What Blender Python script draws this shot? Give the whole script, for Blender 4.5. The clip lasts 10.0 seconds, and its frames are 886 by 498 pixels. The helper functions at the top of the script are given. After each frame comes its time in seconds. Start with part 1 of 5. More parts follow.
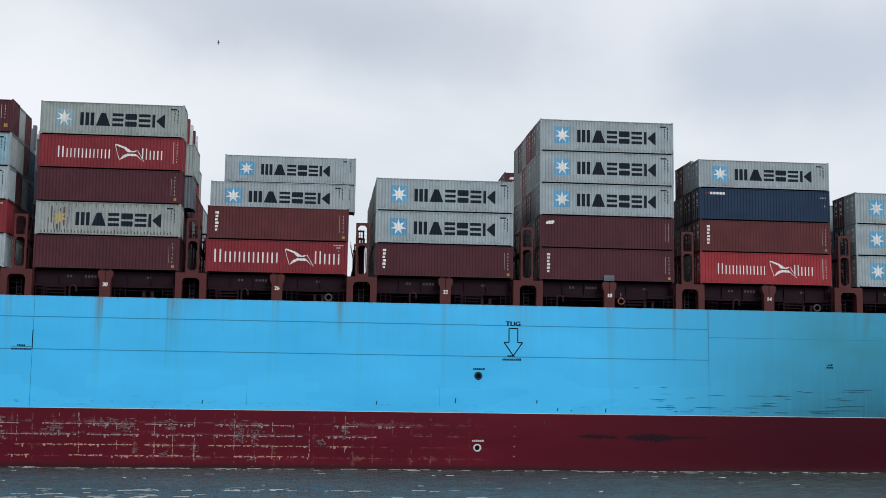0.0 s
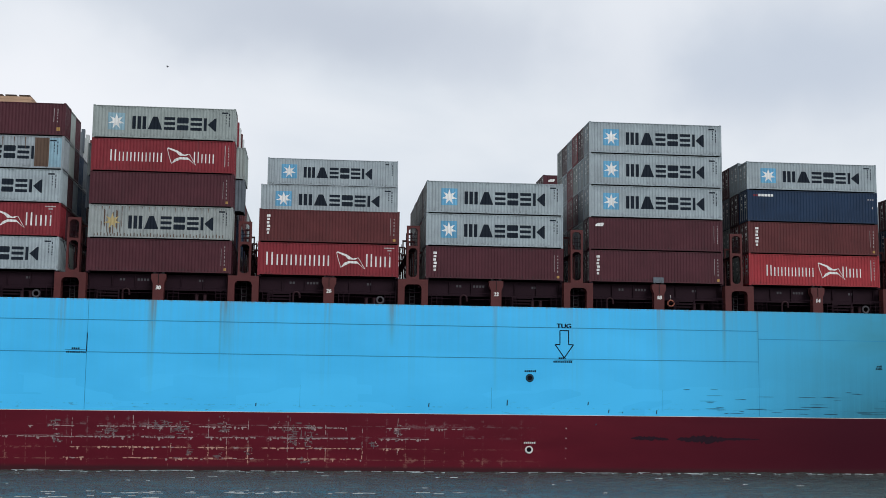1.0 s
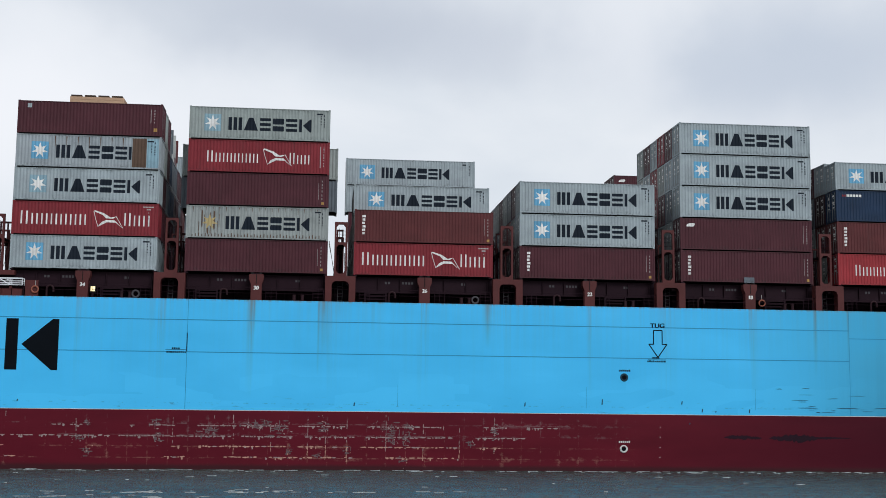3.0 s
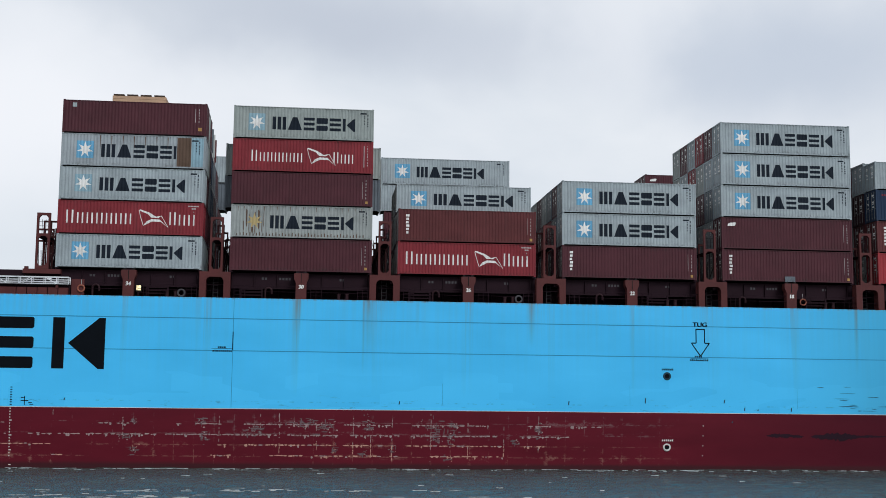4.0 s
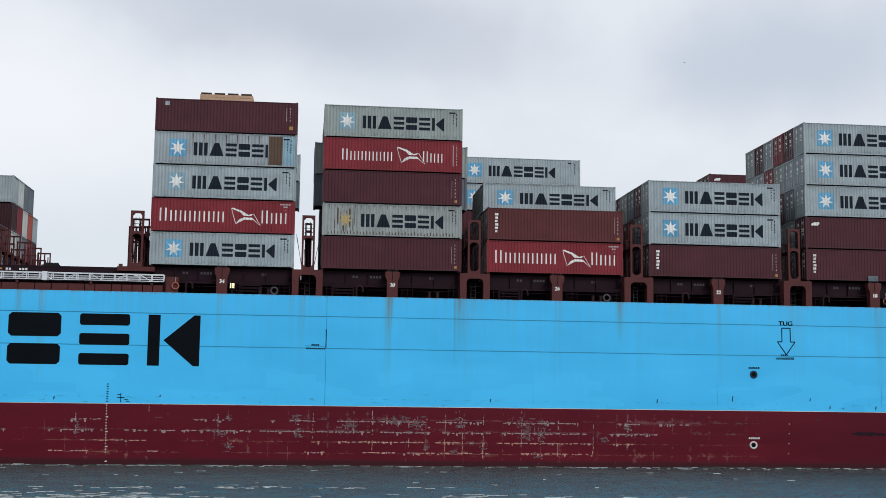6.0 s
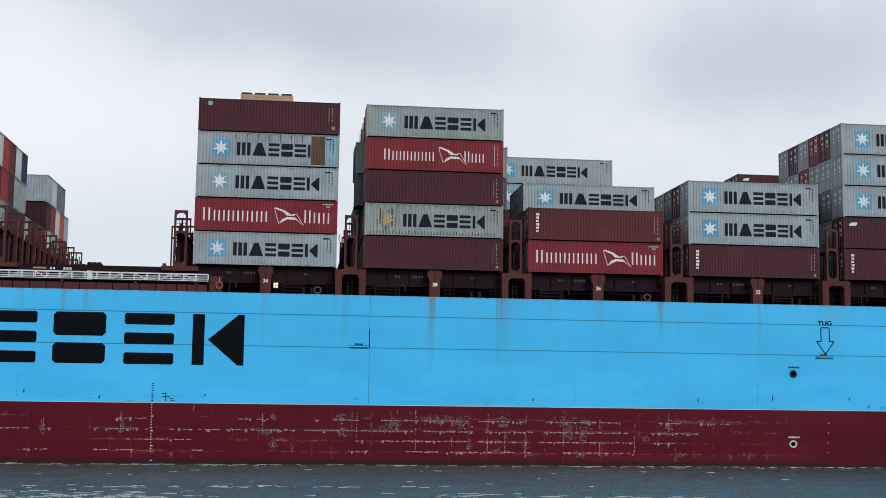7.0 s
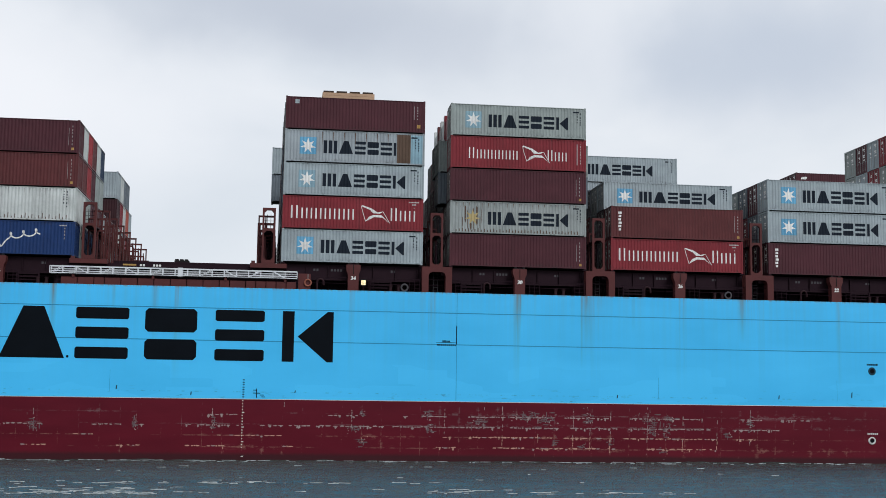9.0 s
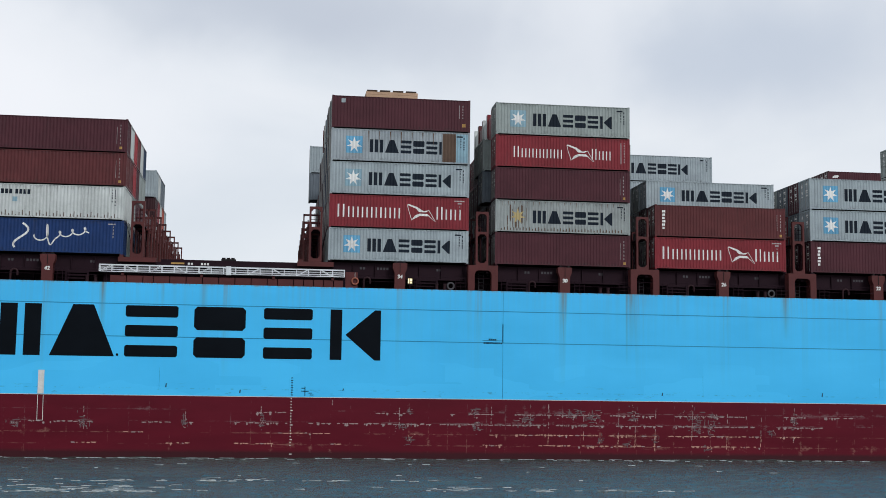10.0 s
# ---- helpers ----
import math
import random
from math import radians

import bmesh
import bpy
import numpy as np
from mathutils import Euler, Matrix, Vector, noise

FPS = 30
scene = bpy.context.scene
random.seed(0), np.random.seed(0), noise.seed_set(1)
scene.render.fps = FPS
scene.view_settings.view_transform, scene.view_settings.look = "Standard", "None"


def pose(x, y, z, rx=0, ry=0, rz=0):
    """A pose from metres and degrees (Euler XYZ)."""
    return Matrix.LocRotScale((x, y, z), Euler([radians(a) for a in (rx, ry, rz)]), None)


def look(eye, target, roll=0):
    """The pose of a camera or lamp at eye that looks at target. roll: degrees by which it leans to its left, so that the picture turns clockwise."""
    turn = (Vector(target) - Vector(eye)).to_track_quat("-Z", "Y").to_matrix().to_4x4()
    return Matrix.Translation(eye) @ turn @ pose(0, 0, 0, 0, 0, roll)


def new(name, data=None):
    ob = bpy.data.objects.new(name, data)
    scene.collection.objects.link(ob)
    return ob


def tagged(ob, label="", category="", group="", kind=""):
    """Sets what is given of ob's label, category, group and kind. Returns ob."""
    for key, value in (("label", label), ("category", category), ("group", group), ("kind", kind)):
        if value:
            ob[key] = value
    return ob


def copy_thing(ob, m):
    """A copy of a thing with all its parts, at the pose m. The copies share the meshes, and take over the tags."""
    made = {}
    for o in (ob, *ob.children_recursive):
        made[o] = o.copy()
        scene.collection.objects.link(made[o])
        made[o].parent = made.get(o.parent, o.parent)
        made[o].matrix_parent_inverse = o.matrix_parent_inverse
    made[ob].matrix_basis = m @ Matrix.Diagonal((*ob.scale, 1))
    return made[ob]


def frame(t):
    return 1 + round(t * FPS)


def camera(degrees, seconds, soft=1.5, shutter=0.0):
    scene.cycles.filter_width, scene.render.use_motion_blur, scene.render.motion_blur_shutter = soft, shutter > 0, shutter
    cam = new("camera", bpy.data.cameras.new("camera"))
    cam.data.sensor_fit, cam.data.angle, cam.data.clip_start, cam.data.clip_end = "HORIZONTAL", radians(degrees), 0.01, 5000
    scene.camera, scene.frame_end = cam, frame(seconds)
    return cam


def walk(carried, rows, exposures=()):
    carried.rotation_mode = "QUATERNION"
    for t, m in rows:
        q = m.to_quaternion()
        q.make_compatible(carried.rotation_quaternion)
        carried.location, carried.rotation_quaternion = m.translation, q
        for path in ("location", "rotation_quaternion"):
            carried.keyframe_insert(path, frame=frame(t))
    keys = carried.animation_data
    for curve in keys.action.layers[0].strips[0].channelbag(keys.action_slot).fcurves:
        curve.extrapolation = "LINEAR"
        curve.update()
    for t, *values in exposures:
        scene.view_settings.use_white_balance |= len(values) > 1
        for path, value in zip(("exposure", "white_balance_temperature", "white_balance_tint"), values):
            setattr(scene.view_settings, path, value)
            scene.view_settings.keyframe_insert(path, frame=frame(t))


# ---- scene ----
cam = camera(39.22, 10.0, soft=0.75)
# the eye stands still on the shore; only the hand that holds it turns a little: seconds, yaw, pitch, roll
EYE = (0.0, -6.178, 6.491)
TURNS = [
    (0.0, -5.78, 7.01, -0.71),
    (0.5, -5.75, 7.07, -0.70),
    (1.0, -5.68, 7.09, -0.60),
    (1.5, -5.63, 7.11, -0.54),
    (2.0, -5.64, 7.11, -0.51),
    (2.5, -5.71, 7.08, -0.55),
    (4.0, -6.07, 6.97, -0.54),
    (4.5, -6.16, 6.94, -0.59),
    (5.0, -6.24, 6.90, -0.57),
    (5.5, -6.34, 6.86, -0.62),
    (7.0, -6.79, 6.79, -0.66),
    (7.5, -6.98, 6.74, -0.70),
    (8.0, -7.16, 6.70, -0.76),
    (8.5, -7.29, 6.66, -0.75),
    (9.0, -7.38, 6.61, -0.72),
    (9.5, -7.44, 6.55, -0.71),
    (10.0, -7.52, 6.50, -0.69),
]
walk(cam, [(t, pose(*EYE, 90 + pitch, roll, yaw)) for t, yaw, pitch, roll in TURNS], exposures=[(0.0, 0.2), (10.0, 0.2)])

# ---------------------------------------------------------------- the ship's plan, in metres at the clip's start
SPEED, DRIFT, HEAVE = 4.277, -0.114, 0.016      # along the hull, across it and up, metres a second
TRIM = 0.057                          # degrees, by the bow
SEA = 0.73                            # height of the water
HULL, STACK = 100.657, 101.70         # near side of the hull and of the outer container row
FARSIDE = 142.6
DECK, BASE, BOOT = 14.908, 17.33, 5.627
TIER, ROW = 2.91, 2.509
LENGTH, WIDE, HIGH = 12.192, 2.438, 2.896
BAYS = {"Z": -68.23, "A": -38.78, "B": -24.25, "C": -9.78, "D": 4.79, "E": 19.35, "F": 33.90, "G": 48.5}

# ---------------------------------------------------------------- world and light
world = bpy.data.worlds.new("overcast")
scene.world = world
world.use_nodes = True
wt = world.node_tree
wt.nodes.clear()
SUN_EL, SUN_AZ = 34.0, 152.0


def wnode(kind, **values):
    n = wt.nodes.new(kind)
    for k, v in values.items():
        n.inputs[k].default_value = v
    return n


coord = wnode("ShaderNodeTexCoord")
stretch = wnode("ShaderNodeMapping")
stretch.inputs["Location"].default_value = (0.35, 0.0, 0.62)
stretch.inputs["Scale"].default_value = (1.0, 1.0, 2.1)
wt.links.new(coord.outputs["Generated"], stretch.inputs["Vector"])
bank = wnode("ShaderNodeTexNoise", Scale=3.0, Detail=6.0, Roughness=0.5, Distortion=0.3)
wt.links.new(stretch.outputs["Vector"], bank.inputs["Vector"])
ramp = wnode("ShaderNodeValToRGB")
els = ramp.color_ramp.elements
els[0].position, els[0].color = 0.36, (0.60, 0.655, 0.725, 1)
els[1].position, els[1].color = 0.66, (0.77, 0.80, 0.845, 1)
mid = els.new(0.50)
mid.color = (0.68, 0.725, 0.785, 1)
wt.links.new(bank.outputs["Fac"], ramp.inputs["Fac"])
sky = wnode("ShaderNodeTexSky")
sky.sky_type, sky.sun_disc = "NISHITA", False
sky.sun_elevation, sky.sun_rotation = radians(SUN_EL), radians(SUN_AZ)
# overcast: thin blue light of the sky through the clouds
low = wnode("ShaderNodeSeparateXYZ")
wt.links.new(coord.outputs["Generated"], low.inputs["Vector"])
haze = wnode("ShaderNodeMapRange")
haze.inputs["From Min"].default_value, haze.inputs["From Max"].default_value = 0.02, 0.26
haze.inputs["To Min"].default_value, haze.inputs["To Max"].default_value = 0.75, 0.0
wt.links.new(low.outputs["Z"], haze.inputs["Value"])
pale = wnode("ShaderNodeMix")
pale.data_type = "RGBA"
pale.inputs["B"].default_value = (0.74, 0.78, 0.83, 1)
wt.links.new(haze.outputs["Result"], pale.inputs["Factor"])
wt.links.new(ramp.outputs["Color"], pale.inputs["A"])

# long soft cloud banks: centre (a direction), half width and height, colour, strength
roll = wnode("ShaderNodeTexNoise", Scale=7.0, Detail=4.0, Roughness=0.55)
wt.links.new(coord.outputs["Generated"], roll.inputs["Vector"])
shaken = wnode("ShaderNodeVectorMath")
shaken.operation = "MULTIPLY_ADD"
wt.links.new(roll.outputs["Color"], shaken.inputs[0])
shaken.inputs[1].default_value = (0.16, 0.0, 0.07)
wt.links.new(coord.outputs["Generated"], shaken.inputs[2])
tone = pale.outputs["Result"]
for centre, wide_x, wide_z, shade, much in (((-0.22, 0.95, 0.215), 0.20, 0.075, (0.85, 0.865, 0.905, 1), 0.9), ((0.00, 0.955, 0.300), 0.17, 0.040, (0.50, 0.545, 0.63, 1), 0.85),
                                            ((0.14, 0.955, 0.275), 0.10, 0.035, (0.53, 0.575, 0.66, 1), 0.6), ((0.37, 0.90, 0.265), 0.14, 0.055, (0.50, 0.56, 0.66, 1), 0.85),
                                            ((0.24, 0.94, 0.30), 0.05, 0.06, (0.82, 0.84, 0.885, 1), 0.5)):
    off = wnode("ShaderNodeVectorMath")
    off.operation = "SUBTRACT"
    wt.links.new(shaken.outputs["Vector"], off.inputs[0])
    off.inputs[1].default_value = (centre[0] + 0.08, centre[1], centre[2] + 0.035)
    size = wnode("ShaderNodeVectorMath")
    size.operation = "DIVIDE"
    wt.links.new(off.outputs["Vector"], size.inputs[0])
    size.inputs[1].default_value = (wide_x, 0.5, wide_z)
    far = wnode("ShaderNodeVectorMath")
    far.operation = "LENGTH"
    wt.links.new(size.outputs["Vector"], far.inputs[0])
    inside = wnode("ShaderNodeMapRange")
    inside.interpolation_type = "SMOOTHSTEP"
    inside.inputs["From Min"].default_value, inside.inputs["From Max"].default_value = 1.5, 0.1
    inside.inputs["To Min"].default_value, inside.inputs["To Max"].default_value = 0.0, much
    wt.links.new(far.outputs["Value"], inside.inputs["Value"])
    layer = wnode("ShaderNodeMix")
    layer.data_type = "RGBA"
    layer.inputs["B"].default_value = shade
    wt.links.new(inside.outputs["Result"], layer.inputs["Factor"])
    wt.links.new(tone, layer.inputs["A"])
    tone = layer.outputs["Result"]
clouds = wnode("ShaderNodeBackground", Strength=1.0)
wt.links.new(tone, clouds.inputs["Color"])
clear = wnode("ShaderNodeBackground", Strength=0.05)
wt.links.new(sky.outputs["Color"], clear.inputs["Color"])
both = wnode("ShaderNodeMixShader", Fac=0.9)
wt.links.new(clear.outputs["Background"], both.inputs[1])
wt.links.new(clouds.outputs["Background"], both.inputs[2])
wout = wnode("ShaderNodeOutputWorld")
wt.links.new(both.outputs["Shader"], wout.inputs["Surface"])

sun_data = bpy.data.lights.new("sun", "SUN")
sun_data.energy, sun_data.angle, sun_data.color = 1.5, radians(25), (0.97, 0.985, 1.0)
sun = new("sun", sun_data)
a, e = radians(SUN_AZ), radians(SUN_EL)
sun.matrix_world = look((0, 0, 60), (-math.sin(a) * math.cos(e), -math.cos(a) * math.cos(e), 60 - math.sin(e)))


# ---------------------------------------------------------------- materials
def mat(name):
    m = bpy.data.materials.new(name)
    m.use_nodes = True
    t = m.node_tree
    return m, t, t.nodes["Principled BSDF"]


def node(t, kind, **values):
    n = t.nodes.new(kind)
    for k, v in values.items():
        n.inputs[k].default_value = v
    return n


def mixed(t, fac, a, b):
    """A colour mix; a and b are sockets or colours, fac a socket or a number."""
    n = t.nodes.new("ShaderNodeMix")
    n.data_type = "RGBA"
    for key, v in (("Factor", fac), ("A", a), ("B", b)):
        if isinstance(v, bpy.types.NodeSocket):
            t.links.new(v, n.inputs[key])
        else:
            n.inputs[key].default_value = v if key == "Factor" else (*v, 1)
    return n.outputs["Result"]


def ranged(t, socket, lo, hi, a=0.0, b=1.0):
    n = t.nodes.new("ShaderNodeMapRange")
    n.inputs["From Min"].default_value, n.inputs["From Max"].default_value = lo, hi
    n.inputs["To Min"].default_value, n.inputs["To Max"].default_value = a, b
    t.links.new(socket, n.inputs["Value"])
    return n.outputs["Result"]


def maths(t, op, a, b=0.0):
    n = t.nodes.new("ShaderNodeMath")
    n.operation = op
    for i, v in enumerate((a, b)):
        if isinstance(v, bpy.types.NodeSocket):
            t.links.new(v, n.inputs[i])
        else:
            n.inputs[i].default_value = v
    return n.outputs["Value"]


def placed(t, scale=(1, 1, 1), shift=(0, 0, 0), vary=False):
    """Object coordinates in metres, stretched; vary: shifted by each object's random number."""
    c = t.nodes.new("ShaderNodeTexCoord")
    m = t.nodes.new("ShaderNodeMapping")
    m.inputs["Scale"].default_value, m.inputs["Location"].default_value = scale, shift
    if vary:
        info = t.nodes.new("ShaderNodeObjectInfo")
        far = maths(t, "MULTIPLY", info.outputs["Random"], 61.0)
        comb = t.nodes.new("ShaderNodeCombineXYZ")
        t.links.new(far, comb.inputs["X"])
        t.links.new(far, comb.inputs["Y"])
        add = t.nodes.new("ShaderNodeVectorMath")
        t.links.new(c.outputs["Object"], add.inputs[0])
        t.links.new(comb.outputs["Vector"], add.inputs[1])
        t.links.new(add.outputs["Vector"], m.inputs["Vector"])
    else:
        t.links.new(c.outputs["Object"], m.inputs["Vector"])
    return m.outputs["Vector"]


def noise_of(t, vector, scale, detail=4.0, rough=0.55):
    n = node(t, "ShaderNodeTexNoise", Scale=scale, Detail=detail, Roughness=rough)
    t.links.new(vector, n.inputs["Vector"])
    return n.outputs["Fac"]


def bumped(t, p, height, strength, distance):
    b = node(t, "ShaderNodeBump", Strength=strength, Distance=distance)
    t.links.new(height, b.inputs["Height"])
    t.links.new(b.outputs["Normal"], p.inputs["Normal"])


RUST = (0.14, 0.055, 0.025)


def paint(name, color, rough=0.5, wear=0.5, dirt=0.35, vary=True, rust=RUST, metallic=0.0, rails=False, gloss=0.16):
    """Weathered paint on steel: chalking, run-down dirt, rust specks."""
    m, t, p = mat(name)
    big = noise_of(t, placed(t, (0.5, 0.5, 0.6), vary=vary), 1.0, 4)
    runs = noise_of(t, placed(t, (2.6, 2.6, 0.16), vary=vary), 1.3, 5, 0.65)
    fine = noise_of(t, placed(t, (1, 1, 1), vary=vary), 7.0, 6, 0.7)
    dark = tuple(c * 0.72 for c in color)
    lift = min(1.0, 5 * max(color))
    pale = tuple(min(1, c * 1.12 + 0.012 * lift) for c in color)
    c = mixed(t, ranged(t, big, 0.3, 0.7), dark, color)
    c = mixed(t, ranged(t, fine, 0.45, 0.8, 0, 0.5), c, pale)
    grime = tuple(0.35 * v + 0.03 * lift for v in color)
    c = mixed(t, ranged(t, runs, 0.55, 0.78, 0, dirt), c, grime)
    specks = maths(t, "MULTIPLY", ranged(t, fine, 0.62, 0.72), ranged(t, runs, 0.5, 0.62))
    c = mixed(t, maths(t, "MULTIPLY", specks, wear), c, rust)
    if rails:                       # scraped and rusted along the rails, where boxes are landed and lashed
        o = t.nodes.new("ShaderNodeTexCoord")
        sep = t.nodes.new("ShaderNodeSeparateXYZ")
        t.links.new(o.outputs["Object"], sep.inputs["Vector"])
        z = sep.outputs["Z"]
        edge = maths(t, "MAXIMUM", ranged(t, z, 0.5, 0.12), ranged(t, z, 2.5, 2.82))
        scrape = noise_of(t, placed(t, (1.4, 1.4, 0.7), vary=True), 3.2, 5, 0.7)
        c = mixed(t, maths(t, "MULTIPLY", maths(t, "MULTIPLY", edge, ranged(t, scrape, 0.52, 0.62)), 0.75), c, tuple(0.25 * v + 0.02 for v in color))
    t.links.new(c, p.inputs["Base Color"])
    t.links.new(ranged(t, fine, 0.3, 0.7, rough - 0.08, rough + 0.14), p.inputs["Roughness"])
    p.inputs["Metallic"].default_value = metallic
    p.inputs["Specular IOR Level"].default_value = gloss
    bumped(t, p, fine, 0.25, 0.004)
    return m


COLOURS = {
    "grey": (0.325, 0.38, 0.405), "olive_grey": (0.295, 0.335, 0.325), "brown": (0.074, 0.021, 0.029), "rust_brown": (0.105, 0.027, 0.029),
    "dark_brown": (0.042, 0.015, 0.019), "red": (0.205, 0.024, 0.033), "bright_red": (0.31, 0.032, 0.040), "navy": (0.014, 0.034, 0.075), "blue": (0.010, 0.036, 0.130),
    "white": (0.52, 0.55, 0.54), "orange": (0.36, 0.080, 0.055), "slate": (0.13, 0.155, 0.18),
}
PAINTS = {k: paint(k + "_container_paint", v, wear=0.8 if k in ("grey", "olive_grey", "white") else 0.4, dirt=1.0 if k == "white" else 0.45, rails=True) for k, v in COLOURS.items()}
PAINTS["rusty"] = paint("rusty_grey_container_paint", (0.30, 0.33, 0.325), wear=1.0, dirt=0.8, rails=True)
PAINTS["streaked"] = paint("streaked_grey_container_paint", (0.31, 0.35, 0.375), wear=0.9, dirt=0.7, rails=True)
STEEL = paint("galvanised_steel", (0.33, 0.33, 0.32), rough=0.45, metallic=0.3)
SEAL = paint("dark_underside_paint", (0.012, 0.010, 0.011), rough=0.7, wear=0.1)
SHIP_BROWN = paint("red_brown_deck_paint", (0.092, 0.025, 0.025), rough=0.55, wear=0.7)
# brown with its base colour lowered to hold the shade under the stacks
HATCH = paint("shade_darkened_brown_hatch_paint", (0.021, 0.010, 0.015), rough=0.6, wear=0.12, gloss=0.06)
WHITE = paint("white_lettering_paint", (0.78, 0.78, 0.76), wear=0.25, dirt=0.25)
INK = paint("dark_blue_grey_lettering_paint", (0.014, 0.020, 0.030), wear=0.04, dirt=0.15, gloss=0.05)
BLACK = paint("black_hull_lettering_paint", (0.004, 0.006, 0.009), rough=0.5, wear=0.0, dirt=0.1, vary=False, gloss=0.04)
LIGHT_BLUE = paint("light_blue_emblem_paint", (0.13, 0.37, 0.57), wear=0.5, dirt=0.4)
FADED_BLUE = paint("faded_blue_emblem_paint", (0.25, 0.40, 0.48), wear=0.6, dirt=0.4)
CODE = paint("faded_white_code_paint", (0.40, 0.37, 0.37), wear=0.4, dirt=0.4)
YELLOW = paint("yellow_label_film", (0.42, 0.25, 0.08), wear=0.2)
STAINED = paint("stained_emblem_paint", (0.46, 0.36, 0.17), wear=0.6, dirt=0.6)
ORANGE = paint("faded_orange_plastic", (0.30, 0.10, 0.065), wear=0.1)
ALU = paint("white_aluminium", (0.74, 0.77, 0.80), rough=0.4, wear=0.1, dirt=0.3, metallic=0.2)
WOOD = paint("tan_boards", (0.46, 0.30, 0.20), rough=0.75, wear=0.2)
TARP = paint("dark_strapping", (0.06, 0.04, 0.03), rough=0.7)
RUSTY = paint("rust_patch", (0.115, 0.075, 0.055), rough=0.8, wear=0.9)
SCUFF = paint("black_rubber_scuff", (0.022, 0.085, 0.13), rough=0.75, wear=0.0, vary=False)


# rust runs down the side: place, half width, lowest point, strength, lean
RUNS = [(-18.4, 0.22, 10.5, 0.60, 0.00), (-18.1, 0.12, 12.0, 0.50, 0.00), (-12.7, 0.10, 8.5, 0.80, 0.00), (-12.2, 0.28, 9.5, 0.75, 0.00), (1.8, 0.25, 11.0, 0.50, 0.00), (-8.1, 0.15, 11.5, 0.35, 0.00), (-57.4, 0.20, 10.0, 0.80, 0.00), (-52.5, 0.12, 12.0, 0.40, 0.00), (-49.2, 0.25, 9.5, 0.45, 0.00), (1.9, 0.20, 11.0, 0.40, 0.00), (49.0, 0.28, 6.6, 1.00, -0.16), (47.8, 0.12, 9.0, 0.70, 0.00), (45.8, 0.18, 10.5, 0.80, 0.00), (44.7, 0.10, 12.0, 0.50, 0.00), (31.2, 0.16, 9.0, 0.70, 0.00), (34.2, 0.10, 9.0, 0.50, 0.00)]


def hull_blue():
    m, t, p = mat("sky_blue_hull_paint")
    big = noise_of(t, placed(t, (0.10, 0.1, 0.22)), 1.0, 4)
    runs = noise_of(t, placed(t, (2.3, 1, 0.05)), 1.2, 6, 0.7)
    uneven = noise_of(t, placed(t, (0.11, 1, 0.0), (4.0, 0, 0)), 1.0, 2)
    fine = noise_of(t, placed(t), 3.0, 6, 0.7)
    c = mixed(t, ranged(t, big, 0.3, 0.7), (0.050, 0.44, 0.80), (0.064, 0.505, 0.90))
    # repainted oblong patches low on the side
    v = t.nodes.new("ShaderNodeTexVoronoi")
    v.distance = "CHEBYCHEV"
    v.inputs["Scale"].default_value = 1.0
    t.links.new(placed(t, (0.16, 0.1, 0.55)), v.inputs["Vector"])
    sep = t.nodes.new("ShaderNodeSeparateXYZ")
    c0 = t.nodes.new("ShaderNodeTexCoord")
    t.links.new(c0.outputs["Object"], sep.inputs["Vector"])
    z, x = sep.outputs["Z"], sep.outputs["X"]
    patch = maths(t, "MULTIPLY", ranged(t, v.outputs["Color"], 0.55, 0.6), ranged(t, z, 9.4, 8.2))
    c = mixed(t, maths(t, "MULTIPLY", patch, 0.35), c, (0.075, 0.55, 0.95))
    # brown-green runs from the deck's scuppers, under each pillar and portal
    phase = maths(t, "FRACT", maths(t, "DIVIDE", maths(t, "ADD", x, 203.84 - 10.8), 14.56))
    under = ranged(t, maths(t, "ABSOLUTE", maths(t, "SUBTRACT", phase, 0.5)), 0.462, 0.498)
    phase2 = maths(t, "FRACT", maths(t, "DIVIDE", maths(t, "ADD", x, 203.84 - 17.65), 14.56))
    under2 = ranged(t, maths(t, "ABSOLUTE", maths(t, "SUBTRACT", phase2, 0.5)), 0.435, 0.492)
    spots = maths(t, "MAXIMUM", under, maths(t, "MULTIPLY", under2, 0.8))
    fall = ranged(t, z, 6.5, 15.0, 0.0, 1.0)
    spots = maths(t, "MULTIPLY", spots, ranged(t, uneven, 0.36, 0.62, 0.05, 0.6))
    streak = maths(t, "MULTIPLY", maths(t, "MULTIPLY", maths(t, "ADD", spots, 0.10), ranged(t, runs, 0.42, 0.64)), fall)
    c = mixed(t, maths(t, "MINIMUM", maths(t, "MULTIPLY", streak, 1.05), 0.65), c, mixed(t, ranged(t, z, 11.5, 14.6), (0.10, 0.24, 0.22), (0.19, 0.165, 0.085)))
    for x0, wide, low, much, tilt in RUNS:
        u = maths(t, "ABSOLUTE", maths(t, "SUBTRACT", maths(t, "ADD", x, maths(t, "MULTIPLY", maths(t, "SUBTRACT", z, 14.9), tilt)), x0))
        k = maths(t, "MULTIPLY", ranged(t, u, wide * 1.6, 0.0, 0.0, much), ranged(t, z, low, 14.6))
        k = maths(t, "MULTIPLY", k, ranged(t, runs, 0.28, 0.55, 0.25, 1.0))
        c = mixed(t, k, c, mixed(t, ranged(t, z, 12.0, 14.7), (0.085, 0.20, 0.17), (0.155, 0.135, 0.055)))
    # rust at the sheer edge
    edge = maths(t, "MULTIPLY", ranged(t, z, 14.72, 14.94), ranged(t, maths(t, "ADD", maths(t, "MULTIPLY", fine, 0.5), maths(t, "MULTIPLY", runs, 0.5)), 0.45, 0.60))
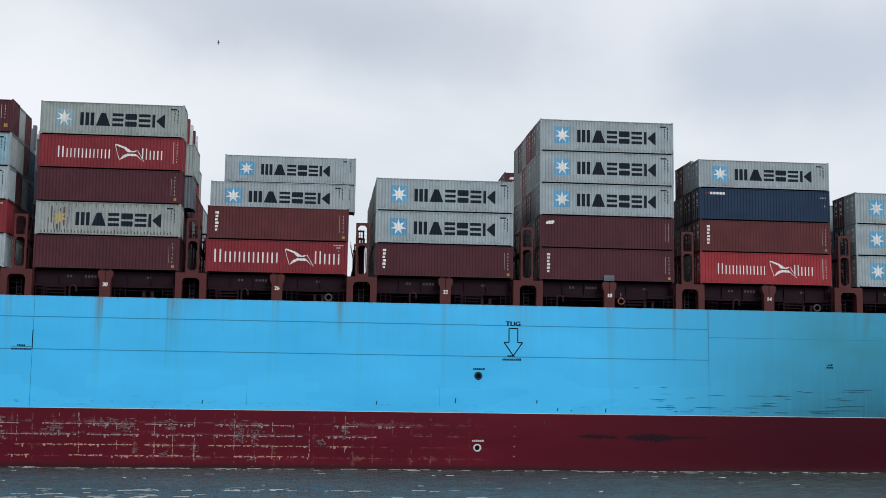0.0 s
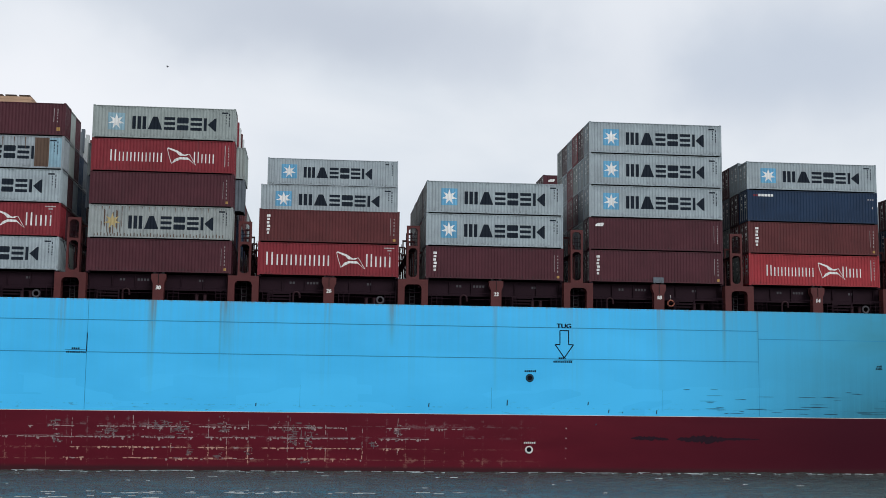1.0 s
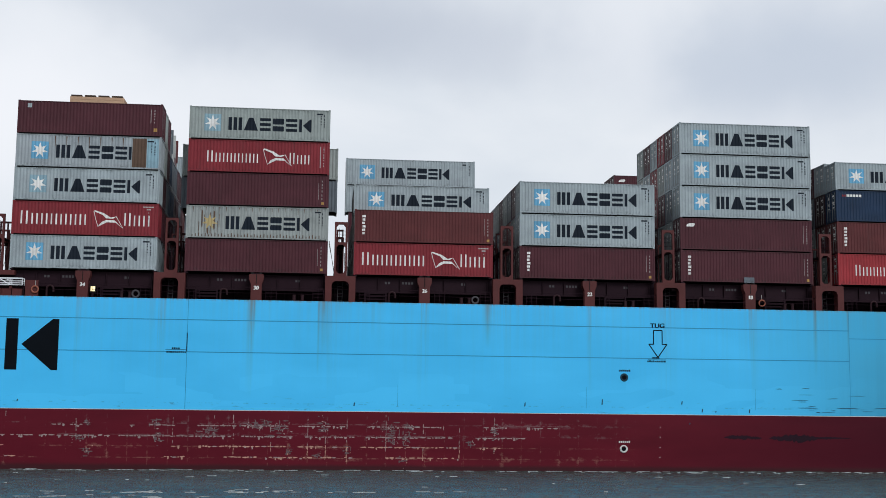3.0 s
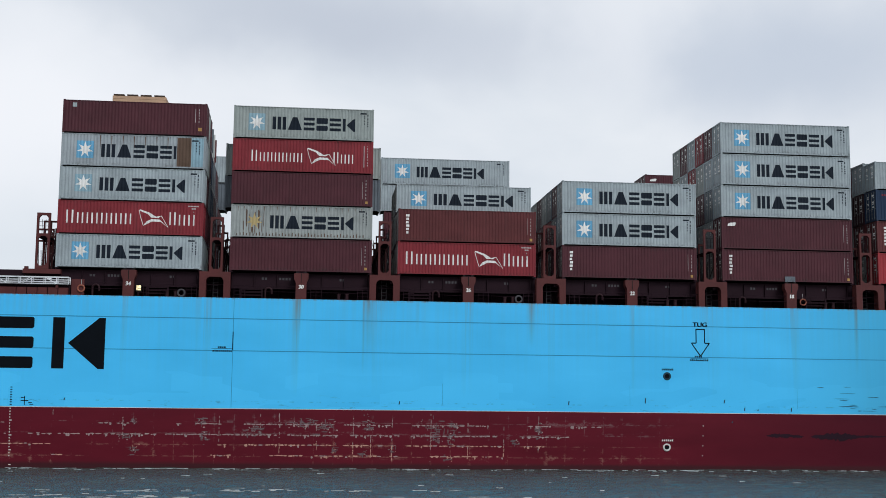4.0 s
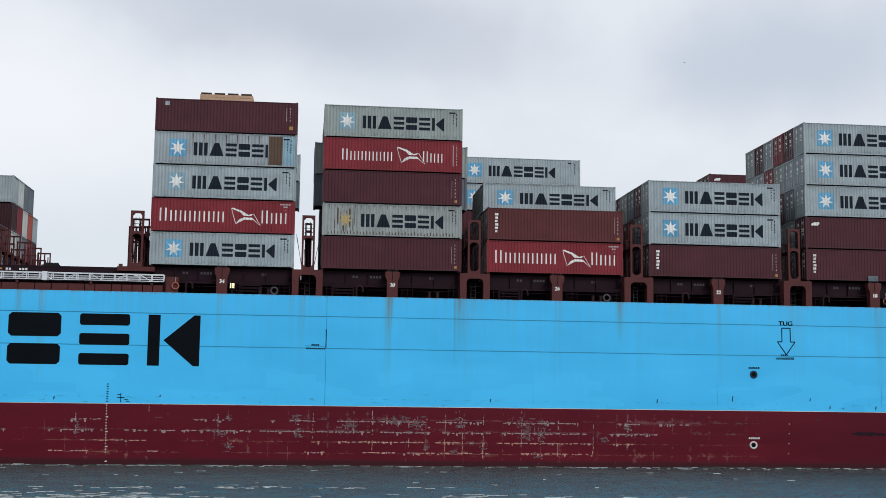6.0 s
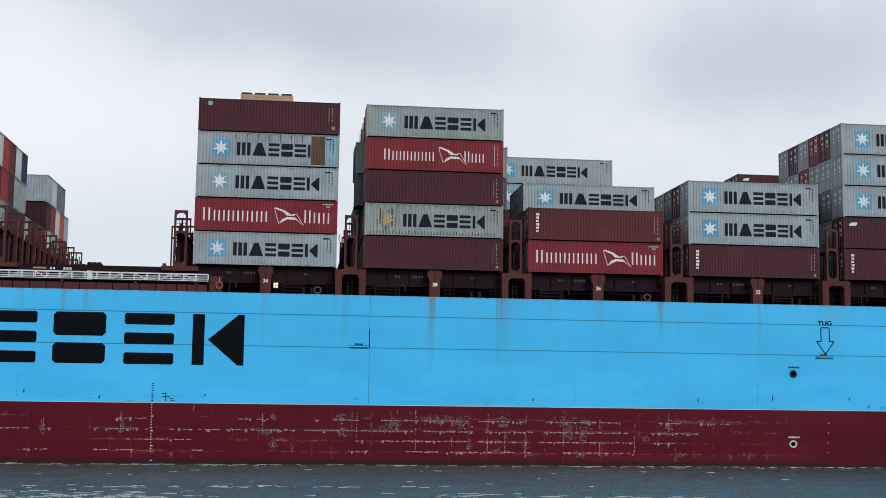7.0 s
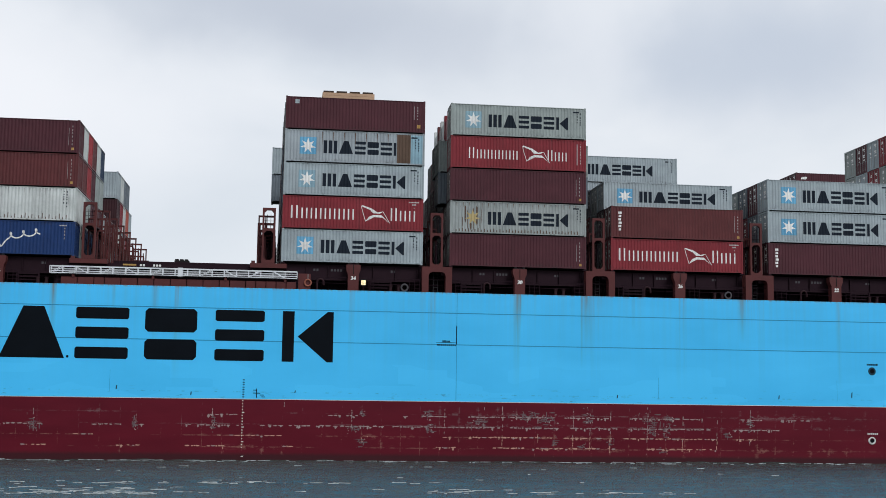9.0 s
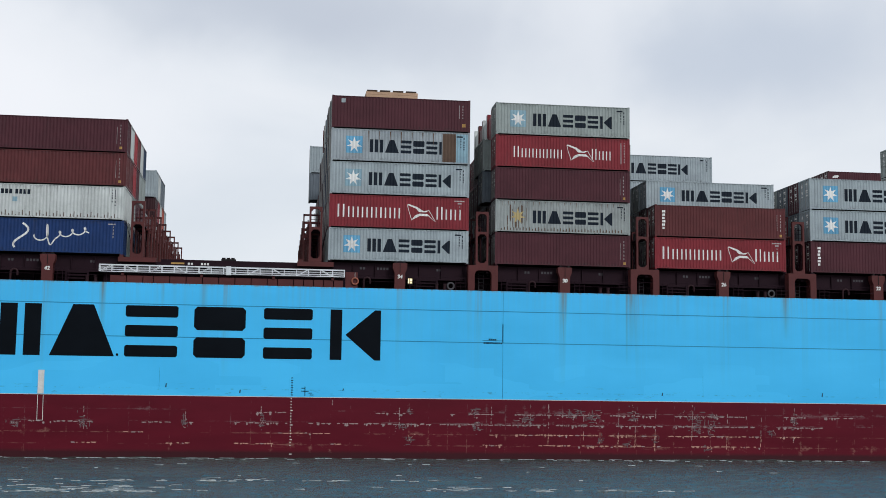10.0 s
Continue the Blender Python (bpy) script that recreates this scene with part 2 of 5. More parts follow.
    c = mixed(t, maths(t, "MULTIPLY", edge, 0.85), c, (0.17, 0.135, 0.085))
    # rubbed spots just over the boot line
    rub = maths(t, "MULTIPLY", ranged(t, noise_of(t, placed(t, (0.5, 1, 2.4)), 1.4, 6, 0.75), 0.60, 0.68), ranged(t, z, 7.0, 6.0))
    c = mixed(t, maths(t, "MULTIPLY", rub, 0.65), c, (0.05, 0.13, 0.18))
    ticks_z = ranged(t, maths(t, "ABSOLUTE", maths(t, "SUBTRACT", z, 6.2)), 0.06, 0.02)
    row = maths(t, "MULTIPLY", ticks_z, ranged(t, noise_of(t, placed(t, (0.7, 1, 0.2), (9, 0, 0)), 1.6, 5, 0.7), 0.52, 0.6))
    c = mixed(t, maths(t, "MULTIPLY", row, 0.35), c, (0.03, 0.10, 0.15))
    # shade of the curving fore body put into the colour, with runs low down
    dull = maths(t, "MULTIPLY", ranged(t, x, 24.0, 46.0), ranged(t, big, 0.25, 0.65, 0.6, 1.0))
    c = mixed(t, dull, c, (0.045, 0.26, 0.37))
    fore_shade = maths(t, "MULTIPLY", maths(t, "MULTIPLY", ranged(t, x, 30.0, 50.0), ranged(t, z, 12.5, 6.0)), ranged(t, runs, 0.2, 0.6, 0.55, 1.0))
    c = mixed(t, maths(t, "MULTIPLY", fore_shade, 0.8), c, (0.020, 0.11, 0.16))
    t.links.new(c, p.inputs["Base Color"])
    t.links.new(ranged(t, fine, 0.3, 0.7, 0.34, 0.5), p.inputs["Roughness"])
    p.inputs["Specular IOR Level"].default_value = 0.14
    dent = noise_of(t, placed(t, (0.35, 1, 0.35)), 1.0, 2)
    bumped(t, p, maths(t, "ADD", dent, maths(t, "MULTIPLY", fine, 0.05)), 0.35, 0.05)
    return m


def hull_red():
    m, t, p = mat("dark_red_boot_paint")
    big = noise_of(t, placed(t, (0.12, 0.1, 0.5)), 1.0, 5)
    fine = noise_of(t, placed(t), 4.0, 6, 0.7)
    c = mixed(t, ranged(t, big, 0.3, 0.7), (0.086, 0.006, 0.014), (0.114, 0.008, 0.018))
    sep = t.nodes.new("ShaderNodeSeparateXYZ")
    c0 = t.nodes.new("ShaderNodeTexCoord")
    t.links.new(c0.outputs["Object"], sep.inputs["Vector"])
    x, z = sep.outputs["X"], sep.outputs["Z"]
    wob = maths(t, "MULTIPLY", maths(t, "SUBTRACT", fine, 0.5), 0.05)
    # paint rubbed off along the frames and stringers behind the plating
    fx = maths(t, "ABSOLUTE", maths(t, "SUBTRACT", maths(t, "FRACT", maths(t, "ADD", maths(t, "DIVIDE", maths(t, "ADD", x, 200.98), 1.66), wob)), 0.5))
    fz = maths(t, "ABSOLUTE", maths(t, "SUBTRACT", maths(t, "FRACT", maths(t, "ADD", maths(t, "DIVIDE", maths(t, "ADD", z, 20.21), 0.95), wob)), 0.5))
    lines_x = ranged(t, fx, 0.476, 0.486)
    lines_z = ranged(t, fz, 0.445, 0.47)
    where = noise_of(t, placed(t, (0.16, 1, 0.40), (3.0, 0, 0)), 1.3, 4, 0.6)
    chips = noise_of(t, placed(t, (0.55, 1, 1.0)), 2.2, 6, 0.8)
    span = maths(t, "MULTIPLY", ranged(t, x, 15.5, 7.0), ranged(t, z, 5.3, 4.9))
    where = maths(t, "ADD", where, ranged(t, x, -34.0, -22.0, -0.085, 0.01))
    zone = maths(t, "MULTIPLY", ranged(t, where, 0.40, 0.50), span)
    grid = maths(t, "MULTIPLY", maths(t, "MAXIMUM", maths(t, "MULTIPLY", lines_x, 0.8), lines_z), ranged(t, chips, 0.47, 0.54))
    blots = maths(t, "MULTIPLY", ranged(t, chips, 0.535, 0.57), ranged(t, where, 0.50, 0.58))
    close = maths(t, "MAXIMUM", ranged(t, fx, 0.36, 0.47), ranged(t, fz, 0.2, 0.45))
    bare = maths(t, "MINIMUM", maths(t, "ADD", maths(t, "MULTIPLY", grid, zone), maths(t, "MULTIPLY", maths(t, "MULTIPLY", blots, close), span)), 1.0)
    tone = mixed(t, ranged(t, z, 3.25, 2.9), (0.31, 0.27, 0.28), (0.54, 0.32, 0.245))
    c = mixed(t, maths(t, "MULTIPLY", bare, 0.22), c, tone)
    # red darkens towards the bow: shade of the hull's curve, painted in
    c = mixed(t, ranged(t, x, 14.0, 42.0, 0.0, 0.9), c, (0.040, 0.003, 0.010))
    wet = ranged(t, maths(t, "ADD", z, maths(t, "MULTIPLY", fine, 0.25)), 1.05, 1.35)
    c = mixed(t, wet, (0.045, 0.010, 0.014), c)
    t.links.new(c, p.inputs["Base Color"])
    t.links.new(ranged(t, fine, 0.3, 0.7, 0.38, 0.55), p.inputs["Roughness"])
    p.inputs["Specular IOR Level"].default_value = 0.14
    dent = noise_of(t, placed(t, (0.35, 1, 0.35)), 1.0, 2)
    bumped(t, p, maths(t, "ADD", dent, maths(t, "MULTIPLY", fine, 0.05)), 0.35, 0.05)
    return m


def sea_water():
    m, t, p = mat("river_water")
    swell = noise_of(t, placed(t, (0.35, 0.8, 1)), 0.9, 6, 0.6)
    chop = noise_of(t, placed(t, (0.5, 1.3, 1)), 3.2, 5, 0.6)
    tint = noise_of(t, placed(t, (0.06, 0.12, 1)), 1.0, 3)
    c = mixed(t, ranged(t, tint, 0.3, 0.7), (0.042, 0.056, 0.053), (0.060, 0.076, 0.071))
    t.links.new(c, p.inputs["Base Color"])
    p.inputs["Roughness"].default_value = 0.22
    p.inputs["IOR"].default_value = 1.33
    bumped(t, p, maths(t, "ADD", swell, maths(t, "MULTIPLY", chop, 0.35)), 1.0, 0.55)
    return m


def foam_glint_white():
    m, t, p = mat("foam_and_painted_glints")
    n = noise_of(t, placed(t), 3.0, 5, 0.7)
    t.links.new(mixed(t, ranged(t, n, 0.35, 0.65), (0.08, 0.10, 0.10), (0.46, 0.50, 0.51)), p.inputs["Base Color"])
    p.inputs["Roughness"].default_value = 0.6
    return m


def lamp_glow():
    m, t, p = mat("lit_lamp_glass")
    p.inputs["Base Color"].default_value = (0.9, 0.8, 0.5, 1)
    p.inputs["Emission Color"].default_value = (1.0, 0.80, 0.42, 1)
    p.inputs["Emission Strength"].default_value = 0.7
    return m


BLUE_HULL, RED_HULL, WATER, FOAM_GLINT, GLOW = hull_blue(), hull_red(), sea_water(), foam_glint_white(), lamp_glow()


# ---------------------------------------------------------------- mesh helpers
def box(bm, x0, x1, y0, y1, z0, z1):
    v = [bm.verts.new((x, y, z)) for x in (x0, x1) for y in (y0, y1) for z in (z0, z1)]
    for f in ((0, 1, 3, 2), (4, 6, 7, 5), (0, 4, 5, 1), (2, 3, 7, 6), (0, 2, 6, 4), (1, 5, 7, 3)):
        bm.faces.new([v[i] for i in f])


def bar(bm, a, b, r, sides=6):
    """A round rod from a to b."""
    a, b = Vector(a), Vector(b)
    q = (b - a).to_track_quat("Z", "Y")
    rings = []
    for p in (a, b):
        rings.append([bm.verts.new(p + q @ Vector((r * math.cos(k * math.tau / sides), r * math.sin(k * math.tau / sides), 0))) for k in range(sides)])
    for k in range(sides):
        bm.faces.new((rings[0][k], rings[0][(k + 1) % sides], rings[1][(k + 1) % sides], rings[1][k]))
    bm.faces.new(rings[0][::-1])
    bm.faces.new(rings[1])


def prism(bm, points, y0, y1):
    """An outline of (x, z) points, thick from y0 to y1."""
    a = [bm.verts.new((x, y0, z)) for x, z in points]
    b = [bm.verts.new((x, y1, z)) for x, z in points]
    n = len(points)
    bm.faces.new(a)
    bm.faces.new(b[::-1])
    for k in range(n):
        bm.faces.new((a[k], b[k], b[(k + 1) % n], a[(k + 1) % n]))


def meshed(name, bm, material):
    bmesh.ops.recalc_face_normals(bm, faces=bm.faces)
    me = bpy.data.meshes.new(name)
    bm.to_mesh(me)
    bm.free()
    me.materials.append(material)
    return me


def part(name, bm, material, parent, label=""):
    ob = new(name, bm if isinstance(bm, bpy.types.Mesh) else meshed(name, bm, material))
    ob.parent = parent
    if label:
        ob["label"] = label
    return ob


def thing(name, m, label, category, group="", kind=""):
    ob = new(name)
    ob.empty_display_size = 0.3
    ob.matrix_basis = m
    return tagged(ob, label, category, group, kind)


def torus(bm, x, y, z, R, r, n=20, k=8):
    rows = [[bm.verts.new((x + (R + r * math.cos(b * math.tau / k)) * math.cos(a * math.tau / n), y + r * math.sin(b * math.tau / k), z + (R + r * math.cos(b * math.tau / k)) * math.sin(a * math.tau / n))) for b in range(k)] for a in range(n)]
    for a in range(n):
        for b in range(k):
            bm.faces.new((rows[a][b], rows[(a + 1) % n][b], rows[(a + 1) % n][(b + 1) % k], rows[a][(b + 1) % k]))


def soften(bm, width):
    bmesh.ops.remove_doubles(bm, verts=bm.verts, dist=1e-5)
    bmesh.ops.bevel(bm, geom=list(bm.edges), offset=width, segments=1, affect="EDGES")


def lettering(text, size, depth=0.006, bold=0.0):
    """Built-in font as a mesh that stands in the x-z plane and faces -y, centred."""
    cu = bpy.data.curves.new("lettering", "FONT")
    cu.body, cu.size, cu.extrude, cu.align_x, cu.align_y, cu.offset = text, size, depth / 2, "CENTER", "CENTER", 0.0
    ob = bpy.data.objects.new("lettering", cu)
    scene.collection.objects.link(ob)
    me = bpy.data.meshes.new_from_object(ob.evaluated_get(bpy.context.evaluated_depsgraph_get()))
    bpy.data.objects.remove(ob)
    if bold:                       # a second and third copy, shifted, thicken the strokes
        bm = bmesh.new()
        for q in (-bold, 0.0, bold):
            me.transform(Matrix.Translation((q, q * 0.6, abs(q) * 0.05)))
            bm.from_mesh(me)
            me.transform(Matrix.Translation((-q, -q * 0.6, -abs(q) * 0.05)))
        bm.to_mesh(me)
        bm.free()
    me.transform(Matrix.Rotation(radians(90), 4, "X"))
    return me


MOVERS = []        # all that travels with the ship


# ---------------------------------------------------------------- water, one sheet to the horizon
def build_water():
    def steps(dense0, dense1, step, reach):
        mid = [dense0 + step * i for i in range(int((dense1 - dense0) / step) + 1)]
        out, s = [], step
        a, b = dense0, dense1
        low, up = [], []
        while b < reach:
            s *= 1.5
            a, b = a - s, b + s
            low.append(a)
            up.append(b)
        return low[::-1] + mid + up
    xs, ys = steps(-48, 48, 0.28, 4200), steps(62, 104, 0.18, 4200)
    nx, ny = len(xs), len(ys)
    verts = []
    for y in ys:
        for x in xs:
            fade = max(0.0, min(1.0, (50 - abs(x)) / 6)) * max(0.0, min(1.0, (y - 56) / 5)) * max(0.0, min(1.0, (108 - y) / 4))
            h = 0.0
            if fade > 0:
                h = 0.11 * noise.noise((x * 0.16, y * 0.26, 0.3)) + 0.10 * noise.noise((x * 0.4 + 5, y * 0.5, 1.7)) + 0.075 * noise.noise((x * 0.9, y * 1.0, 4.1)) + 0.035 * noise.noise((x * 2.1, y * 1.9, 8.1))
            verts.append((x, y, SEA + h * fade))
    faces = [(j * nx + i, j * nx + i + 1, (j + 1) * nx + i + 1, (j + 1) * nx + i) for j in range(ny - 1) for i in range(nx - 1)]
    me = bpy.data.meshes.new("water")
    me.from_pydata(verts, [], faces)
    me.polygons.foreach_set("use_smooth", [True] * len(faces))
    me.materials.append(WATER)
    return tagged(new("water", me), "grey-green choppy river water", "water", kind="structure")


def build_foam_and_glints():
    """Broken white wash along the ship's side, a few crests further out, and flecks that stand in for sky glints."""
    rnd = random.Random(5)
    verts, faces = [], []

    def streak(x, y, length, width):
        n = max(3, int(length / 0.25))
        base = len(verts)
        for i in range(n + 1):
            u = i / n
            w = width * max(0.0, math.sin(math.pi * u)) ** 0.6 * (0.35 + 0.9 * abs(noise.noise((x + u * length * 1.7, y, 2.2)))) + 0.004
            yy = y + 0.35 * noise.noise((x + u * length * 0.5, y * 0.7, 7.7))
            z = SEA + 0.08
            verts.extend(((x + u * length, yy - w, z - 0.02), (x + u * length, yy, z + 0.012), (x + u * length, yy + w, z - 0.02)))
        for i in range(n):
            k = base + 3 * i
            faces.append((k, k + 3, k + 4, k + 1))
            faces.append((k + 1, k + 4, k + 5, k + 2))
    x = -50.0
    while x < 50:
        length = rnd.uniform(0.2, 1.2)
        thick = 0.5 + 0.9 * max(0.0, noise.noise((x * 0.11, 3.3, 0.0)) + 0.25)
        wave_y = 99.2 + 0.5 * noise.noise((x * 0.16, 1.1, 5.0))
        for _ in range(2):
            if rnd.random() < 0.30 * thick:
                streak(x + rnd.uniform(-0.4, 0.4), wave_y + rnd.gauss(0, 0.3), length, rnd.uniform(0.02, 0.10) * thick)
        if rnd.random() < 0.15:
            streak(x, wave_y - rnd.uniform(0.6, 2.0), length * 0.5, rnd.uniform(0.02, 0.05))
        x += length * rnd.uniform(0.4, 1.0)
    for _ in range(26):
        streak(rnd.uniform(-38, 38), rnd.uniform(72, 95), rnd.uniform(0.2, 0.7), rnd.uniform(0.008, 0.025))
    # three clusters of pale flecks: sky glints on the ripples, modelled as white strips
    for _ in range(110):
        streak(rnd.gauss(-14, 4), 65.5 + abs(rnd.gauss(0, 2.6)), rnd.uniform(0.1, 1.1), rnd.uniform(0.012, 0.05))
    for _ in range(45):
        streak(rnd.gauss(-2, 8), 73.5 + abs(rnd.gauss(0, 1.2)), rnd.uniform(0.1, 1.0), rnd.uniform(0.012, 0.045))
    for _ in range(40):
        streak(rnd.gauss(13, 5), 66 + abs(rnd.gauss(0, 2.0)), rnd.uniform(0.1, 1.0), rnd.uniform(0.012, 0.045))
    me = bpy.data.meshes.new("foam")
    me.from_pydata(verts, [], faces)
    me.polygons.foreach_set("use_smooth", [True] * len(faces))
    me.materials.append(FOAM_GLINT)
    return tagged(new("foam", me), "broken white wash along the hull and pale flecks as painted glints", "foam", kind="stuff")


water, foam = build_water(), build_foam_and_glints()


# ---------------------------------------------------------------- the ship
ship = thing("container_ship", Matrix.Identity(4), "large sky-blue container ship with dark red boot-topping, under way", "ship")
MOVERS.append(ship)


def half_out(x, z):
    """How far the near side stands in from the flat of the side: the fore body narrows, more so low down; the bilge turns in."""
    f = max(0.0, (x - 26.0) / 90.0)
    low = max(0.0, min(1.0, (DECK - z) / (DECK + 10)))
    bow = 19.5 * (max(0.0, (x - 52.0) / 68.0) ** 1.8) + 9.0 * (f ** 1.7) * low * 1.3
    aft = 14.0 * max(0.0, (-95.0 - x) / 30.0) ** 2 * low
    tuck = 0.55 * max(0.0, min(1.0, (6.5 - z) / 5.5)) ** 1.5
    return min(20.6, bow + aft + tuck)


def shell(z0, z1, n):
    """Plating between two heights, both sides and across the ends."""
    bm = bmesh.new()
    xs = [-125 + 2.5 * i for i in range(99)]
    zs = [z0 + (z1 - z0) * i / n for i in range(n + 1)]
    mid = (HULL + FARSIDE) / 2
    rows = []
    for z in zs:
        near = [bm.verts.new((x, min(mid - 0.02, HULL + half_out(x, z)), z)) for x in xs]
        far = [bm.verts.new((x, max(mid + 0.02, FARSIDE - half_out(x, z)), z)) for x in xs]
        rows.append(near + far[::-1])
    m = len(rows[0])
    for j in range(n):
        for i in range(m):
            bm.faces.new((rows[j][i], rows[j][(i + 1) % m], rows[j + 1][(i + 1) % m], rows[j + 1][i]))
    for f in bm.faces:
        f.smooth = True
    return bm


part("side_plating", shell(BOOT, DECK, 8), BLUE_HULL, ship, "sky-blue painted steel side, streaked with rust")
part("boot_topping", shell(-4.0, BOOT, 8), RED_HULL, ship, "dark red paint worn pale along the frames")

bm = bmesh.new()
xs = [-125 + 2.5 * i for i in range(99)]
mid = (HULL + FARSIDE) / 2
near = [bm.verts.new((x, min(mid - 0.02, HULL + 0.01 + half_out(x, DECK)), DECK - 0.03)) for x in xs]
far = [bm.verts.new((x, max(mid + 0.02, FARSIDE - 0.01 - half_out(x, DECK)), DECK - 0.03)) for x in xs]
for i in range(98):
    bm.faces.new((near[i], near[i + 1], far[i + 1], far[i]))
part("deck", bm, HATCH, ship)


def on_side(x, z):
    """Marks are listed on the builder's plan, which runs a little short of the true length and height."""
    return 1.01028 * x + 0.503, 1.0117 * z - 0.193


def strip(name, x0, x1, z0, z1, material, label="", proud=0.005):
    """A mark or seam that lies on the near side of the hull."""
    (x0, z0), (x1, z1) = on_side(x0, z0), on_side(x1, z1)
    bm = bmesh.new()
    n = max(1, int((x1 - x0) / 2.0))
    k = max(1, int((z1 - z0) / 0.2)) if z0 < 7 and x1 - x0 < 3 else max(1, int((z1 - z0) / 1.0))
    grid = [[bm.verts.new((x0 + (x1 - x0) * i / n, HULL + half_out(x0 + (x1 - x0) * i / n, z0 + (z1 - z0) * j / k) - proud, z0 + (z1 - z0) * j / k)) for i in range(n + 1)] for j in range(k + 1)]
    for j in range(k):
        for i in range(n):
            bm.faces.new((grid[j][i], grid[j][i + 1], grid[j + 1][i + 1], grid[j + 1][i]))
    return part(name, bm, material, ship, label)


def mark(name, outlines, material, label="", proud=0.012):
    """Flat painted shapes given as outlines of (x, z), laid on the side."""
    bm = bmesh.new()
    for pts in outlines:
        bm.faces.new([bm.verts.new((x, HULL + half_out(x, z) - proud, z)) for x, z in (on_side(*p) for p in pts)])
    o = part(name, bm, material, ship, label)
    if len(outlines) > 4:
        tagged(o, kind="stuff")
    return o


def rect(x0, x1, z0, z1):
    return [(x0, z0), (x1, z0), (x1, z1), (x0, z1)]


SEAM = paint("weld_seam_paint", (0.020, 0.25, 0.47), rough=0.5, wear=0.2, vary=False)
WHITE_HULL = paint("white_hull_mark_paint", (0.70, 0.70, 0.68), wear=0.2, vary=False)
strip("weld_seam", -110, 33.4, 13.15, 13.22, SEAM)
strip("weld_seam", -110, 33.4, 10.48, 10.55, SEAM)
strip("weld_seam", 33.4, 90, 12.47, 12.52, SEAM)
for x in (-23.95, 33.4):
    strip("weld_seam", x, x + 0.035, 5.72 + 0.1, 14.97 - 0.05, SEAM)
for x in (-52.5, -6.3, 9.9, 24.8):
    strip("weld_seam", x, x + 0.018, 6.2, 8.0, SEAM)
strip("boot_line", -120, 110, 5.72 - 0.01, 5.72 + 0.03, WHITE_HULL, "thin pale line between blue and red", 0.004)

# the big name on the side: plain black shapes in place of its six letters
ZL, ZH = 8.86, 13.06
D = ZH - ZL


def round_rect(x0, x1, z0, z1, cut):
    return [(x0 + cut, z0), (x1 - cut, z0), (x1, z0 + cut), (x1, z1 - cut), (x1 - cut, z1), (x0 + cut, z1), (x0, z1 - cut), (x0, z0 + cut)]


def name_blocks(x0s, x1s, z0, h):
    """Plain bars and wedges in place of a bold name of six letters: one list of shapes for each."""
    w = [b - a for a, b in zip(x0s, x1s)]
    t = 0.225 * h
    out = []
    for k, (a, b) in enumerate(zip(x0s, x1s)):
        if k == 0:
            out.append([rect(a, a + 0.26 * w[0], z0, z0 + h), rect(a + 0.37 * w[0], a + 0.63 * w[0], z0, z0 + h), rect(b - 0.26 * w[0], b, z0, z0 + h)])
        elif k == 1:
            out.append([[(a, z0), (b, z0), (b - 0.34 * w[1], z0 + h), (a + 0.34 * w[1], z0 + h)]])
        elif k == 5:
            out.append([rect(a, a + 0.23 * w[5], z0, z0 + h), [(a + 0.30 * w[5], z0 + 0.5 * h), (b - 0.12 * w[5], z0), (b, z0), (b, z0 + h), (b - 0.12 * w[5], z0 + h)]])
        elif k == 3:
            out.append([round_rect(a, b, z0 + 0.54 * h, z0 + h, 0.06 * h), round_rect(a, b, z0, z0 + 0.40 * h, 0.06 * h)])
        else:
            out.append([round_rect(a, b, z0 + q * h, z0 + q * h + t, 0.03 * h) for q in (0.0, 0.39, 0.775)])
    return out


X0 = [-67.2, -61.35, -55.40, -49.85, -44.15, -38.62]
X1 = [-62.08, -56.2, -51.15, -45.64, -40.11, -34.38]
for shapes in name_blocks(X0, X1, ZL, D):
    for shape in shapes:
        mark("name_bar", [shape], BLACK, "black painted bar")
mark("name_stop", [round_rect(-56.05, -55.85, 8.9, 9.1, 0.05)], BLACK)

# tug mark: word, outlined arrow, small unread lines
tug = lettering("TUG", 0.54, bold=0.022)
tug.transform(Matrix.Diagonal((1.18, 1, 1, 1)))
tug.materials.append(BLACK)
ob = part("tug_word", tug, None, ship, "black word TUG")
ob.location = (16.85, HULL - 0.008, 13.30)
cx = 16.2
arrow = [(cx - 0.38, 12.95), (cx - 0.38, 11.75), (cx - 0.80, 11.75), (cx, 10.62), (cx + 0.80, 11.75), (cx + 0.38, 11.75), (cx + 0.38, 12.95)]
bm = bmesh.new()
for (xa, za), (xb, zb) in zip(arrow, arrow[1:] + arrow[:1]):
    bar(bm, (on_side(xa, za)[0], HULL - 0.004, on_side(xa, za)[1]), (on_side(xb, zb)[0], HULL - 0.004, on_side(xb, zb)[1]), 0.045, 4)
part("tug_arrow", bm, BLACK, ship, "black outlined arrow pointing down")


def small_lines(x, z, material, rows=((0.6, 0.0), (1.5, -0.3))):
    rnd = random.Random(int(x * 7))
    out = []
    for width, dz in rows:
        q = -width / 2
        while q < width / 2:
            w = rnd.uniform(0.09, 0.14)
            out.append(rect(x + q, x + q + w, z + dz, z + dz + rnd.uniform(0.12, 0.17)))
            q += w + 0.05
    return out


mark("frame_mark", small_lines(-24.85, 10.72, BLACK) + [rect(-25.7, -24.0, 10.68, 10.71)], BLACK, "two rows of tiny black characters")
